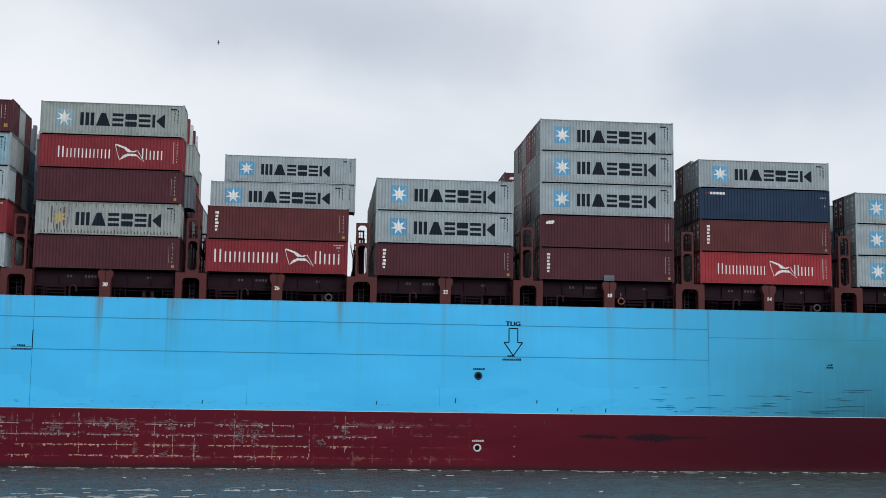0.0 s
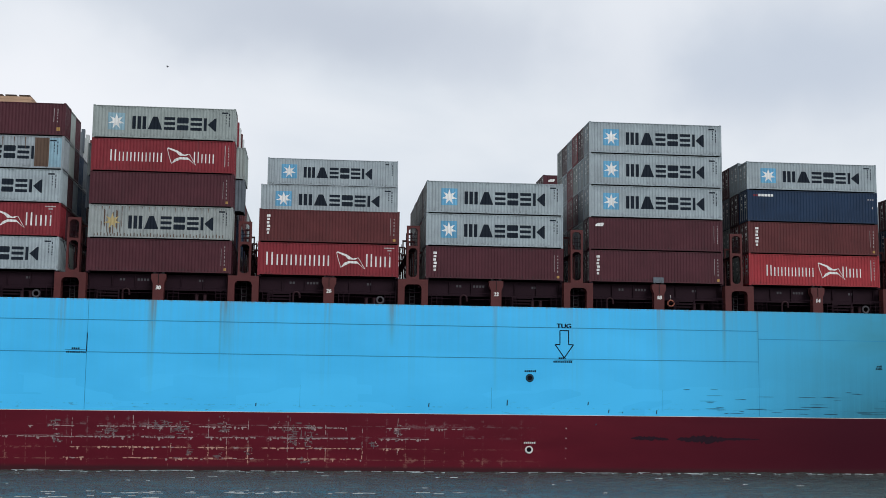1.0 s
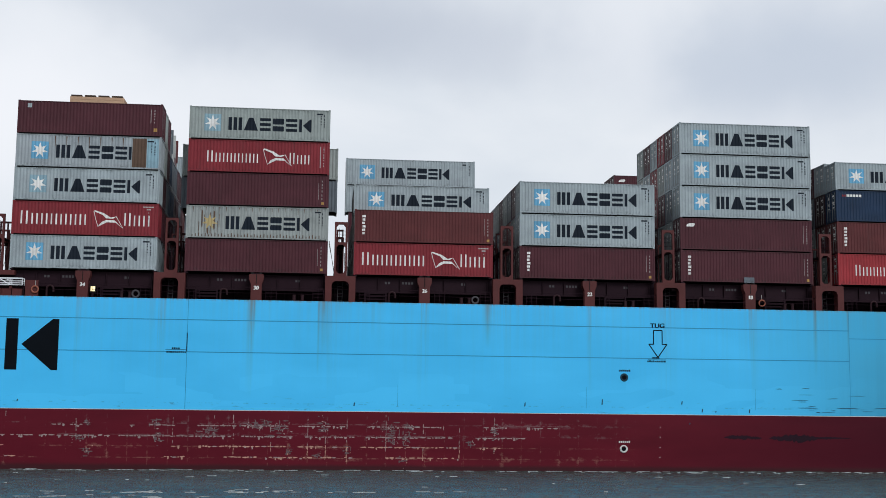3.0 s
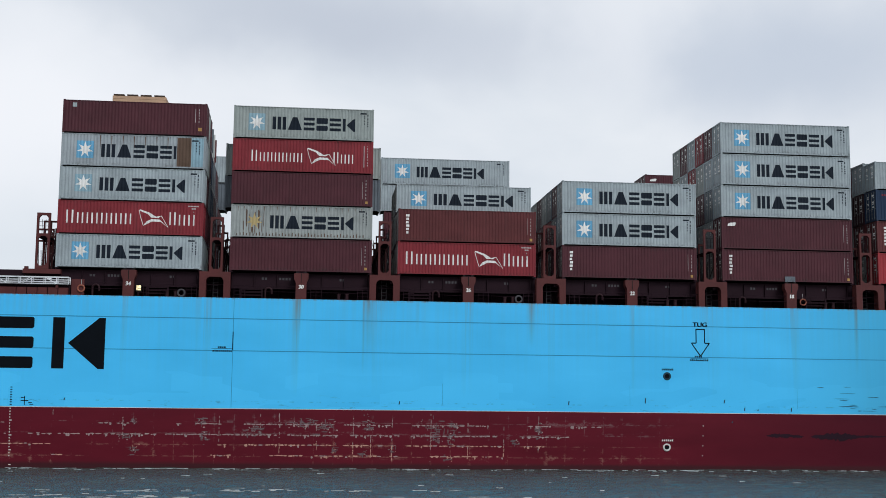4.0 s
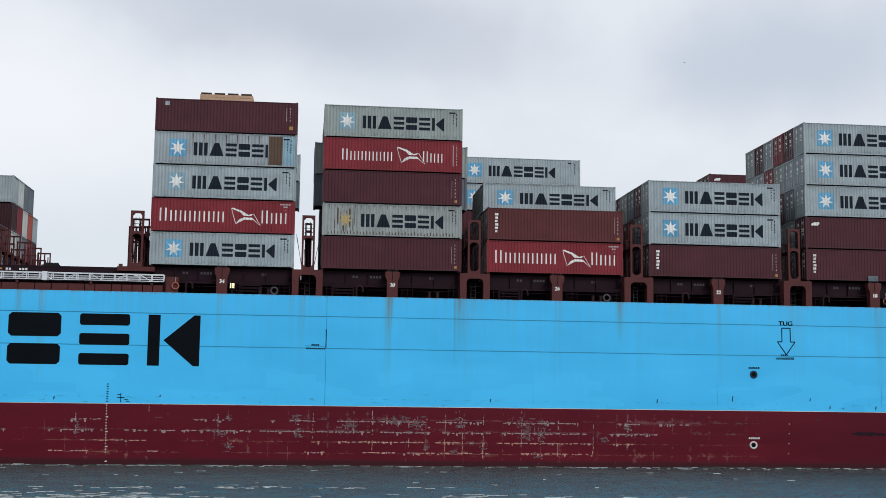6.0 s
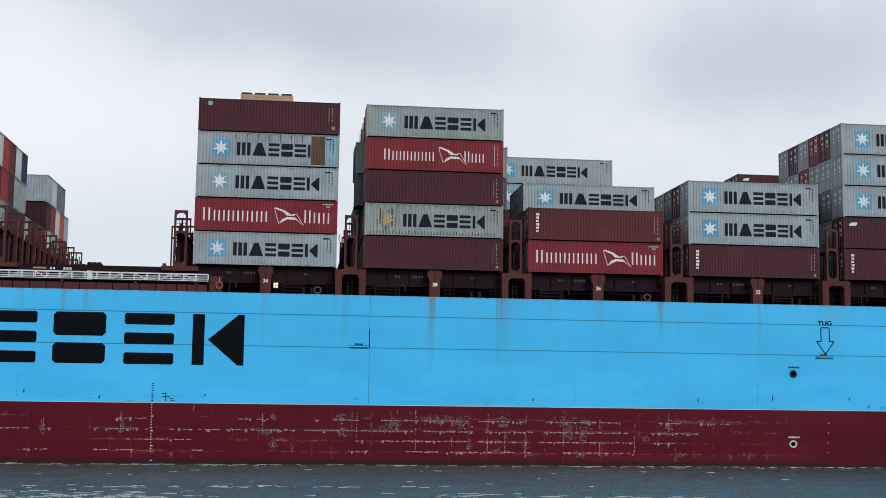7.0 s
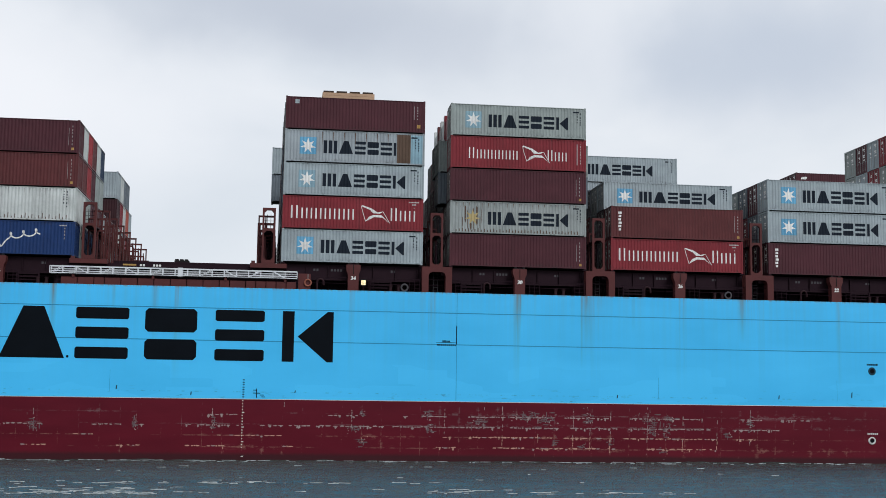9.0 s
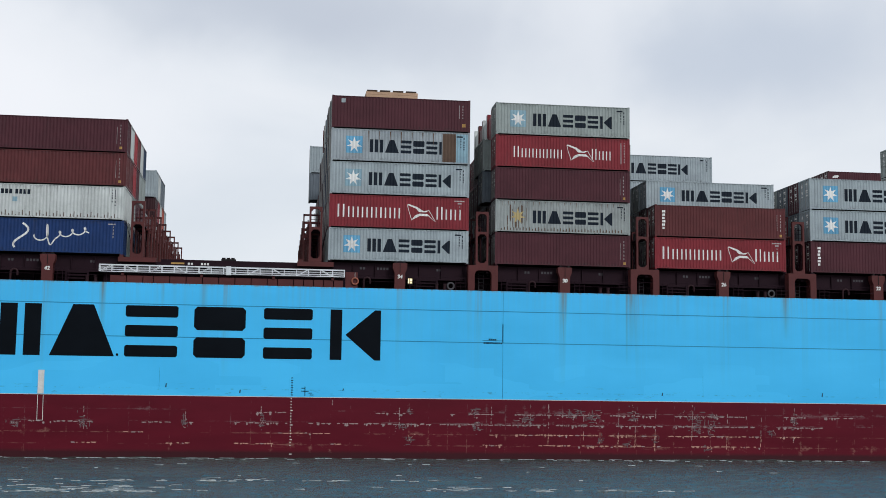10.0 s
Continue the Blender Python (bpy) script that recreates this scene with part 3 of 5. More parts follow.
mark("frame_mark", small_lines(16.0, 10.50, BLACK) + [rect(15.3, 16.9, 10.40, 10.43)], BLACK, "two rows of tiny black characters")
mark("frame_mark", small_lines(44.4, 10.2, BLACK, ((0.4, 0.0), (0.6, -0.22))), BLACK)
strip("frame_line", -23.98, -23.9, 10.55, 12.1, BLACK, "", 0.009)

# two round outlets with their captions
for zc, colour in ((8.86, BLACK), (2.80, WHITE_HULL)):
    bm = bmesh.new()
    xc, zo = on_side(13.2, zc)
    y = HULL + half_out(xc, zo)
    ring = [(0.36, 0.0), (0.30, -0.05), (0.22, -0.05), (0.20, 0.0)]
    n = 20
    rows = [[bm.verts.new((xc + r * math.cos(k * math.tau / n), y + d - 0.005, zo + r * math.sin(k * math.tau / n))) for k in range(n)] for r, d in ring]
    for a, b in zip(rows, rows[1:]):
        for k in range(n):
            bm.faces.new((a[k], a[(k + 1) % n], b[(k + 1) % n], b[k]))
    outlet = part("outlet", bm, paint("outlet_steel", (0.012, 0.05, 0.08), vary=False) if zc > 5 else WHITE_HULL, ship, "round overboard outlet")
    bm = bmesh.new()
    bm.faces.new([bm.verts.new((xc + 0.29 * math.cos(k * math.tau / n), y - 0.012, zo + 0.29 * math.sin(k * math.tau / n))) for k in range(n)])
    part("outlet_grating", bm, BLACK, outlet)
    mark("outlet_caption", small_lines(13.2, zc + 0.5, colour, ((0.9, 0.0),)), colour)

# draft scale, white load bar with its outline below
mark("draft_scale", [rect(-41.76, -41.76 + (0.09 if i % 5 else 0.2), 1.0 + 0.24 * i, 1.07 + 0.24 * i) for i in range(20)], WHITE_HULL, "white draft figures as ticks")
mark("draft_scale", [rect(-41.76, -41.76 + 0.16, 5.72 + 0.15 + 0.2 * i, 5.72 + 0.22 + 0.2 * i) for i in range(8)], BLACK)
mark("draft_scale", [rect(16.34, 16.42, 1.2 + 0.85 * i, 1.27 + 0.85 * i) for i in range(5)], WHITE_HULL)
mark("plimsoll_mark", [rect(-40.9, -40.3, 6.2, 6.26), rect(-40.63, -40.57, 5.85, 6.6), rect(-40.3, -40.0, 6.05, 6.1), rect(-40.2, -39.9, 5.9, 5.95), rect(-40.9, -40.6, 6.45, 6.5)], BLACK)
strip("load_bar", -62.1, -61.62, 5.72 + 0.06, 7.68, WHITE_HULL, "white upright bar", 0.03)
strip("load_bar_outline", -62.1, -62.06, 3.62, 5.72 - 0.05, WHITE_HULL, "", 0.03)
strip("load_bar_outline", -61.66, -61.62, 3.62, 5.72 - 0.05, WHITE_HULL, "", 0.03)
strip("load_bar_outline", -62.06, -61.66, 3.62, 3.66, WHITE_HULL, "", 0.03)


# paint rubbed off the boot-topping along stringers (height: from, to, how much), along frames and in blots
STRINGERS = {
    4.32: [(-44.5, -42.3, .5), (-34.5, -32.2, .7), (-28.2, -27.7, 1), (-26.6, -24.5, .6), (-22.6, -19.7, .8), (-19.0, -15.2, 1), (-14.2, -12.6, .7), (-11.8, -9.4, .6), (-8.4, -4.1, .8), (-3.6, -2.2, .8), (1.6, 3.8, .8), (5.3, 7.8, .6)],
    3.43: [(-62.9, -57.4, .5), (-53.9, -49.9, .5), (-46.3, -41.8, .6), (-40.2, -38.1, .8), (-37.8, -36.0, .9), (-35.5, -31.2, .9), (-31.7, -27.0, .6), (-27.0, -23.7, .7), (-23.3, -19.9, 1), (-19.0, -14.7, .9), (-13.7, -9.6, .8), (-8.5, -1.1, 1), (0.9, 5.1, .7)],
    2.60: [(-55.4, -53.4, .3), (-44.0, -38.6, .2), (-25.3, -24.2, .4), (-22.5, -21.3, 1), (-20.8, -17.9, 1.1), (-17.8, -15.4, .9), (-14.2, -12.3, 1), (-11.3, -10.8, .9), (-8.9, -4.0, .9), (-3.8, -1.1, .5), (0.9, 3.4, .6)],
    1.71: [(-59.9, -57.9, .6), (-51.9, -49.9, .6), (-46.3, -45.2, .7), (-44.5, -43.1, 1), (-38.3, -37.6, .7), (-25.3, -23.9, .9), (-20.4, -14.6, .9), (-14.6, -9.6, .7), (-6.9, -2.5, .8), (-2.5, -0.3, .5)],
}
RIBS = [(-58.5, 2.6, 4.6), (-50.3, 2.9, 4.9), (-44.1, 2.8, 5.0), (-38.2, 4.3, 5.2), (-32.5, 3.2, 4.8), (-24.6, 2.8, 5.0), (-21.2, 3.3, 5.2), (-19.6, 1.9, 4.9), (-16.5, 1.9, 4.8), (-13.4, 1.9, 4.9), (-11.9, 0.9, 4.6), (-10.1, 0.9, 5.1), (-6.8, 1.0, 5.2), (-3.6, 1.3, 4.4), (-1.9, 3.5, 4.4), (-0.5, 1.3, 4.2), (2.5, 2.1, 4.9)]
BLOTS = [(-44.0, 3.6, .4, 1.1), (-31.6, 2.2, .8, .9), (-32.3, 3.2, 1.1, .6), (-31.6, 4.5, .4, .4), (-26.1, 4.4, .7, .9), (-25.9, 3.2, .8, 1.0), (-21.4, 3.8, 1.6, 1.0), (-17.3, 4.4, 3.4, .8), (-15.7, 4.0, 1.4, 1.0), (-12.1, 4.3, .8, 1.4), (-6.7, 4.0, 1.4, 1.4), (-6.3, 3.1, .9, .6)]
BLOTS += [(-4.8, 4.3, 1.2, .6), (-5.0, 3.4, 1.0, 1.0), (0.5, 3.0, .7, .6), (2.5, 4.0, .7, 1.0), (-5.3, 1.4, .8, .8), (-12.5, 1.9, .8, .4), (-10.0, 2.3, .6, .9), (-15.0, 2.1, .4, 1.2), (-58.5, 3.3, 1.0, 1.1), (-50.3, 3.5, .7, 1.1), (-63.9, 3.3, 1.0, .7)]


def worn_paint():
    rnd = random.Random(21)
    grey, pink, dull = [], [], []

    def fleck(x, z, w, h, into=None):
        """A ragged six-cornered flake."""
        k = [(x + 0.5 * w * math.cos(a) * rnd.uniform(0.55, 1.1), z + 0.5 * h * math.sin(a) * rnd.uniform(0.55, 1.1)) for a in (0.2, 1.1, 2.2, 3.1, 4.2, 5.3)]
        (into if into is not None else pink if z < 2.75 and rnd.random() < 0.8 else grey).append(k)

    for z, runs in STRINGERS.items():
        for a, b, much in runs:
            x = a
            while x < b:
                w = rnd.uniform(0.10, 0.55)
                if rnd.random() < 0.5 + 0.5 * much:
                    fleck(x + w / 2, z + rnd.gauss(0, 0.012), w * 1.25, rnd.uniform(0.07, 0.12) + 0.04 * much)
                if rnd.random() < 0.34 * much:
                    drop = rnd.uniform(0.1, 0.32)
                    fleck(x + w / 2, z - 0.45 * drop, rnd.uniform(0.08, 0.3), drop)
                x += w * rnd.uniform(0.8, 1.3)
    for x, z0, z1 in RIBS:
        z = z0
        while z < z1:
            h = rnd.uniform(0.1, 0.45)
            if rnd.random() < 0.66:
                fleck(x + rnd.gauss(0, 0.012), z + h / 2, rnd.uniform(0.06, 0.11), h * 1.2)
            z += h
    for x, z, w, h in BLOTS:
        for _ in range(int(5 + 9 * w * h)):
            tall = rnd.random() < 0.4
            fleck(x + rnd.gauss(0, 0.24) * w, z + rnd.gauss(0, 0.24) * h, rnd.uniform(0.06, 0.14) if tall else rnd.uniform(0.25, 0.75), rnd.uniform(0.2, 0.6) if tall else rnd.uniform(0.05, 0.16), dull)
        for _ in range(int(6 + 10 * w * h)):
            fleck(x + rnd.gauss(0, 0.3) * w, z + rnd.gauss(0, 0.3) * h, rnd.uniform(0.05, 0.22), rnd.uniform(0.04, 0.16), dull if rnd.random() < 0.5 else None)
    for name, shapes, colour in (("worn_paint", grey, (0.34, 0.25, 0.25)), ("primer_patch", pink, (0.50, 0.28, 0.22)), ("dull_patch", dull, (0.15, 0.105, 0.115))):
        bm = bmesh.new()
        for k, pts in enumerate(shapes):
            lift = 0.006 + 0.0012 * (k % 9)
            bm.faces.new([bm.verts.new((x, HULL + half_out(x, z) - lift, z)) for x, z in pts])
        m = paint(name, colour, rough=0.65, wear=0.3, dirt=0.55, vary=False)
        tagged(part(name, bm, m, ship, {"worn_paint": "pale lines of worn paint", "primer_patch": "pink primer showing through", "dull_patch": "dull grey scraped patches"}[name]), kind="stuff")


worn_paint()


def smear(x0, x1, z, h, seed, n=26):
    """A ragged rubber streak with pointed ends."""
    rnd = random.Random(seed)
    top = [(x0 + (x1 - x0) * i / n, z + h * max(0.0, math.sin(math.pi * i / n)) ** 0.7 * rnd.uniform(0.35, 1.0) * 0.5) for i in range(n + 1)]
    low = [(x0 + (x1 - x0) * i / n, z - 0.01 - h * max(0.0, math.sin(math.pi * i / n)) ** 0.7 * rnd.uniform(0.35, 1.0) * 0.5) for i in range(n, -1, -1)]
    return [[top[i], top[i + 1], low[n - i - 1], low[n - i]] for i in range(n)]


RED_SCUFF = paint("dark_red_rubbed_scuff", (0.020, 0.006, 0.014), rough=0.7, wear=0.0, vary=False)
rnd = random.Random(11)
for x0, x1, z, h in ((22.0, 24.6, 3.85, 0.5), (24.2, 25.4, 3.8, 0.35), (26.0, 30.6, 3.8, 0.85), (29.0, 33.5, 3.85, 0.25)):
    mark("scuff", smear(x0, x1, z, h, int(x0 * 3)), RED_SCUFF, "dark rubbed fender streak")
for i in range(40):
    u = rnd.random() ** 0.6
    x0 = 23.5 + 22.0 * u
    z = 6.05 + 2.1 * rnd.random() ** (1.2 + 1.6 * u)
    mark("scuff", smear(x0, x0 + rnd.uniform(0.4, 2.4) * (0.6 + 0.8 * u), z, rnd.uniform(0.025, 0.085), i, 14), SCUFF, "dark fender streak")
for x, z, h in ((20.0, 5.95, 0.3), (21.2, 5.95, 0.15), (24.2, 5.92, 0.35), (11.2, 6.5, 0.5), (18.2, 6.6, 0.3), (-52.0, 6.4, 0.35), (-46.0, 6.0, 0.3), (-37.5, 6.3, 0.2), (4.5, 6.3, 0.35), (-10.0, 6.2, 0.3), (18.9, 4.9, 0.15)):
    mark("scuff", [[(x, z), (x + 0.10, z + 0.02), (x + 0.13, z + h), (x + 0.04, z + h * 0.9)]], SCUFF)


# ---------------------------------------------------------------- deck edge: coamings, pillars, portals, lashing bridges
bm = bmesh.new()
box(bm, -112, 62, 104.3, 104.6, DECK, 16.55)
for i in range(118):                       # stays
    x = -110 + 1.45 * i
    box(bm, x, x + 0.05, 103.6, 104.3, DECK, 16.3)
box(bm, -112, 62, 103.6, 104.3, 16.35, 16.47)
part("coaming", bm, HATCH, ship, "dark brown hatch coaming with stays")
bm = bmesh.new()
for z in (15.55, 16.05):
    bar(bm, (-70, 101.35, z), (60, 101.35, z), 0.022)
part("rail", bm, HATCH, ship)

GEAR = paint("dark_gear_paint", (0.034, 0.016, 0.020), wear=0.15, gloss=0.08)
DIM = paint("dim_grey_stencil_paint", (0.075, 0.070, 0.078), wear=0.1)
PILLAR_NO = {"Z": "42", "A": "34", "B": "30", "C": "26", "D": "22", "E": "18", "F": "14", "G": "10"}
for key, left in BAYS.items():
    c = left + LENGTH / 2 + 0.07
    # hatch covers under the bay
    for k in range(4):
        bm = bmesh.new()
        y0 = STACK + 1.0 + 9.8 * k
        box(bm, left - 0.6, left + LENGTH + 0.6, y0, y0 + 9.7, 16.57, BASE - 0.12)
        for q in range(5):
            x = left + 0.3 + q * 2.88
            box(bm, x, x + 0.25, y0 - 0.06, y0, 16.6, BASE - 0.14)
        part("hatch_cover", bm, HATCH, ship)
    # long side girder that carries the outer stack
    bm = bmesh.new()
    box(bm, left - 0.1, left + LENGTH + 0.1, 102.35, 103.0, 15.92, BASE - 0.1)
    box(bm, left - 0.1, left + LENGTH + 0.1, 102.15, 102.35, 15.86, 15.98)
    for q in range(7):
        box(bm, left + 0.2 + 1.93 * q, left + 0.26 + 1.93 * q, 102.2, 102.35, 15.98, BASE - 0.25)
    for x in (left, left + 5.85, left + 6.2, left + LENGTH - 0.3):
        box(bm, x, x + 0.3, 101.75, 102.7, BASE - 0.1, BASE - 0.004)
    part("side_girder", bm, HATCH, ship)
    for dx, y0, high in {"C": ((0.0, 8 * ROW + 2.13, 0.16),), "E": ((1.37, 10 * ROW + 5.43, 0.74), (1.37, 11 * ROW + 5.43, 0.74))}.get(key, ()):
        for x in (left + dx + 0.05, left + dx + LENGTH - 0.45):
            for y in (STACK + y0, STACK + y0 + WIDE - 0.4):
                bm = bmesh.new()
                box(bm, x, x + 0.4, y, y + 0.4, BASE - 0.13, BASE + high - 0.004)
                part("pedestal", bm, HATCH, ship)
    # centre pillar with a flared head and its bay number
    bm = bmesh.new()
    prism(bm, [(c - 0.46, DECK), (c + 0.46, DECK), (c + 0.46, 16.35), (c + 0.62, 16.75), (c + 0.62, 17.18), (c - 0.62, 17.18), (c - 0.62, 16.75), (c - 0.46, 16.35)], 101.25, 101.95)
    pillar = part("pillar", bm, SHIP_BROWN, ship, "red-brown stack pillar with a bay number")
    bm = bmesh.new()
    box(bm, c - 0.025, c + 0.025, 101.22, 101.25, 16.35, 17.16)
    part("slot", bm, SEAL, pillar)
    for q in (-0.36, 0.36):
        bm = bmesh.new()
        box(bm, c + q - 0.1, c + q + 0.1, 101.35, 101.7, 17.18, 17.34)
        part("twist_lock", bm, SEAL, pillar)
    me = lettering(PILLAR_NO[key], 0.44, bold=0.03)
    me.materials.append(WHITE)
    o = tagged(part("bay_number", me, None, pillar, "white bay number"), kind="stuff")
    o.location = (c, 101.24, 16.0)
    # bay marks on the hatch side
    for dx in (-3.4, -1.9, 3.3):
        bm = bmesh.new()
        for q in range(2 if dx != -1.9 else 4):
            box(bm, c + dx + q * 0.27, c + dx + q * 0.27 + 0.17, 102.335, 102.346, 16.66, 16.86)
        tagged(part("hatch_mark", bm, DIM, ship), kind="stuff")

BRIDGES = [BAYS[k] - 1.14 for k in "ABCDEFG"] + [BAYS["Z"] + LENGTH + 1.14, BAYS["Z"] - 1.14]


def tower(bm, c, y0, y1, z0, z1):
    """A plate frame with a small upper and a tall lower opening, rounded at the corners."""
    w, s = 0.56, 0.17
    box(bm, c - w, c - w + s, y0, y1, z0, z1)
    box(bm, c + w - s, c + w, y0, y1, z0, z1)
    i0, i1 = c - w + s, c + w - s
    zm = z0 + 0.585 * (z1 - z0)
    box(bm, i0, i1, y0, y1, z1 - 0.2, z1)
    box(bm, i0, i1, y0, y1, zm, zm + 0.22)
    box(bm, i0, i1, y0, y1, z0, z0 + 0.28)
    for zc, d in ((zm, -1), (z0 + 0.28, 1), (z1 - 0.2, -1)):
        prism(bm, [(i0, zc), (i0 + 0.2, zc), (i0, zc + d * 0.22)], y0 + 0.01, y1 - 0.01)
        prism(bm, [(i1, zc), (i1 - 0.2, zc), (i1, zc + d * 0.22)], y0 + 0.01, y1 - 0.01)


for c in BRIDGES:
    open_end = abs(c - (BAYS["A"] - 1.14)) < 0.1 or abs(c - (BAYS["Z"] + LENGTH + 1.14)) < 0.1
    bridge = part("lashing_bridge", bmesh.new(), SHIP_BROWN, ship, "red-brown steel lashing bridge between the stacks")
    bm = bmesh.new()
    tower(bm, c, STACK + 0.02, STACK + 0.32, 17.16, 21.95)
    part("tower", bm, SHIP_BROWN, bridge)
    bm = bmesh.new()                    # guard rails in the upper opening
    for z in (20.5, 20.85, 21.2):
        bar(bm, (c - 0.4, STACK + 0.3, z), (c + 0.4, STACK + 0.3, z), 0.02)
    for x in (-0.15, 0.15):
        bar(bm, (c + x, STACK + 0.3, 20.2), (c + x, STACK + 0.3, 21.4), 0.02)
    part("guard_rail", bm, HATCH, bridge)
    for k in range(1, 17 if open_end else 9):
        y = STACK - 0.05 + ROW * k
        if y > FARSIDE - 2:
            continue
        bm = bmesh.new()
        z1 = 21.95 if k % 2 == 0 else 20.9
        away = -1 if c > -45 else 1
        for x in ((away * 0.95 - 0.06, away * 0.35 - 0.06, -away * 0.4 - 0.06) if open_end else (-0.30, 0.18)):
            box(bm, c + x, c + x + 0.12, y - 0.08, y + 0.08, 17.1, z1)
        q = 0.34 if open_end else 0.2
        q0, q1 = sorted((c - away * 0.4, c + away * 0.95)) if open_end else (c - q, c + q)
        box(bm, q0, q1, y - 0.08, y + 0.08, z1 - 0.16, z1)
        box(bm, q0, q1, y - 0.08, y + 0.08, 19.75, 19.9)
        if open_end:                        # two rods hung between the frames
            for dy in (0.8, 1.6):
                box(bm, c + away * 0.5, c + away * 0.6, y + dy, y + dy + 0.1, 17.1, z1 - 0.5 * dy)
        part("inner_frame", bm, SHIP_BROWN, bridge)
    bm = bmesh.new()
    q = 0.5 if open_end else 0.3
    box(bm, c - q, c + q, STACK + 0.35, FARSIDE - 3, 19.9, 19.97)
    box(bm, c - 0.55, c + 0.55, STACK + 0.35, FARSIDE - 3, 17.0, 17.1)
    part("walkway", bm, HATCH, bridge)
    rnd = random.Random(int(c * 10))
    bm = bmesh.new()
    for k in range(15 if open_end else 1):
        y = STACK + ROW * k + 0.3
        for side in ((-1, 1) if not open_end else ((1,) if c > -45 else (-1,))):
            bar(bm, (c + side * 0.45, y, 17.2), (c + side * 1.02, y + 1.9, 20.3), 0.022, 5)
            bar(bm, (c + side * 0.45, y + 1.9, 17.2), (c + side * 1.02, y, 20.3), 0.022, 5)
        for _ in range(3):
            x, yy = c + rnd.uniform(-0.4, 0.4), y + rnd.uniform(0, 2.2)
            bar(bm, (x, yy, 17.1), (x + rnd.uniform(-0.1, 0.1), yy + rnd.uniform(-0.2, 0.2), 17.1 + rnd.uniform(1.6, 3.2)), 0.03, 5)
    tagged(part("lashing_rod", bm, HATCH, bridge, "crossed lashing rods"), kind="stuff")
    # portal on the deck below, with a ladder inside
    if open_end:
        bm = bmesh.new()
        box(bm, c - 1.5, c + 1.6, 101.6, 102.6, 16.75, 17.14)
        box(bm, c - 1.4, c - 1.1, 101.7, 102.0, 17.14, 17.35)
        part("bridge_foot", bm, SHIP_BROWN, bridge)
        continue
    bm = bmesh.new()
    w, s = 1.30, 0.56
    box(bm, c - w, c - w + s, 101.02, 101.9, DECK, 17.16)
    box(bm, c + w - s, c + w, 101.02, 101.9, DECK, 17.16)
    box(bm, c - w + s, c + w - s, 101.02, 101.9, 16.72, 17.16)
    for q in (-1, 1):
        xe = c + q * (w - s)
        prism(bm, [(xe, 16.72), (xe - q * 0.32, 16.72), (xe - q * 0.1, 16.62), (xe, 16.38)], 101.03, 101.89)
    part("portal", bm, SHIP_BROWN, bridge, "red-brown plate portal with a rounded opening")
    bm = bmesh.new()
    for q in (-0.2, 0.2):
        bar(bm, (c + q, 102.2, DECK), (c + q, 102.2, 16.9), 0.025)
    for i in range(6):
        bar(bm, (c - 0.2, 102.2, DECK + 0.25 + 0.3 * i), (c + 0.2, 102.2, DECK + 0.25 + 0.3 * i), 0.02)
    part("ladder", bm, DIM, bridge)


# ---------------------------------------------------------------- containers
PITCH, FLAT, DEEP = 0.2786, 0.072, 0.036


def wave(length):
    """The corrugated side's profile: (x, depth) from post to post."""
    x, out = 0.13, [(0.13, 0.030)]
    n = int((length - 0.30) / PITCH)
    x = (length - n * PITCH) / 2
    for _ in range(n):
        out += [(x, 0.012), (x + FLAT, 0.012), (x + 0.139, 0.012 + DEEP), (x + 0.139 + FLAT, 0.012 + DEEP)]
        x += PITCH
    out += [(x, 0.012), (length - 0.13, 0.030)]
    return out


def corrugated(bm, prof, z0, z1, put):
    last = None
    for x, d in prof:
        pair = (bm.verts.new(put(x, d, z0)), bm.verts.new(put(x, d, z1)))
        if last:
            bm.faces.new((last[0], pair[0], pair[1], last[1]))
        last = pair


def cut(poly, x, keep):
    out = []
    for p, q in zip(poly, poly[1:] + poly[:1]):
        a, b = (p[0] - x) * keep >= 0, (q[0] - x) * keep >= 0
        if a:
            out.append(p)
        if a != b:
            u = (x - p[0]) / (q[0] - p[0])
            out.append((x, p[1] + u * (q[1] - p[1])))
    return out


def painted_on(polys, prof, proud=0.004):
    """Convex shapes (x, z) that follow the corrugation of the near side."""
    bm = bmesh.new()
    for poly in polys:
        lo, hi = min(p[0] for p in poly), max(p[0] for p in poly)
        for (xa, da), (xb, db) in zip(prof, prof[1:]):
            if xb <= lo or xa >= hi or xb - xa < 1e-6:
                continue
            piece = cut(cut(poly, xa, 1), xb, -1)
            if len(piece) < 3:
                continue
            pts = [(x, da + (db - da) * (x - xa) / (xb - xa) - proud, z) for x, z in piece]
            if len({(round(x, 4), round(z, 4)) for x, y, z in pts}) >= 3:
                bm.faces.new([bm.verts.new(p) for p in pts])
    return bm


def star(cx, cz, r, points=7):
    out = []
    for k in range(points):
        a = math.tau * k / points + math.pi / 2
        h = math.pi / points
        tip = (cx + r * math.cos(a), cz + r * math.sin(a))
        l = (cx + 0.42 * r * math.cos(a - h), cz + 0.42 * r * math.sin(a - h))
        m = (cx + 0.42 * r * math.cos(a + h), cz + 0.42 * r * math.sin(a + h))
        out.append([(cx, cz), l, tip, m])
    return out


def ticks(x, z0, z1, w=0.10, seed=1):
    rnd = random.Random(seed)
    w *= 0.7
    out, z = [], z0
    while z < z1:
        h = rnd.uniform(0.10, 0.20)
        out.append(rect(x, x + w, z, min(z + h, z1)))
        z += h + rnd.uniform(0.05, 0.18)
    return out


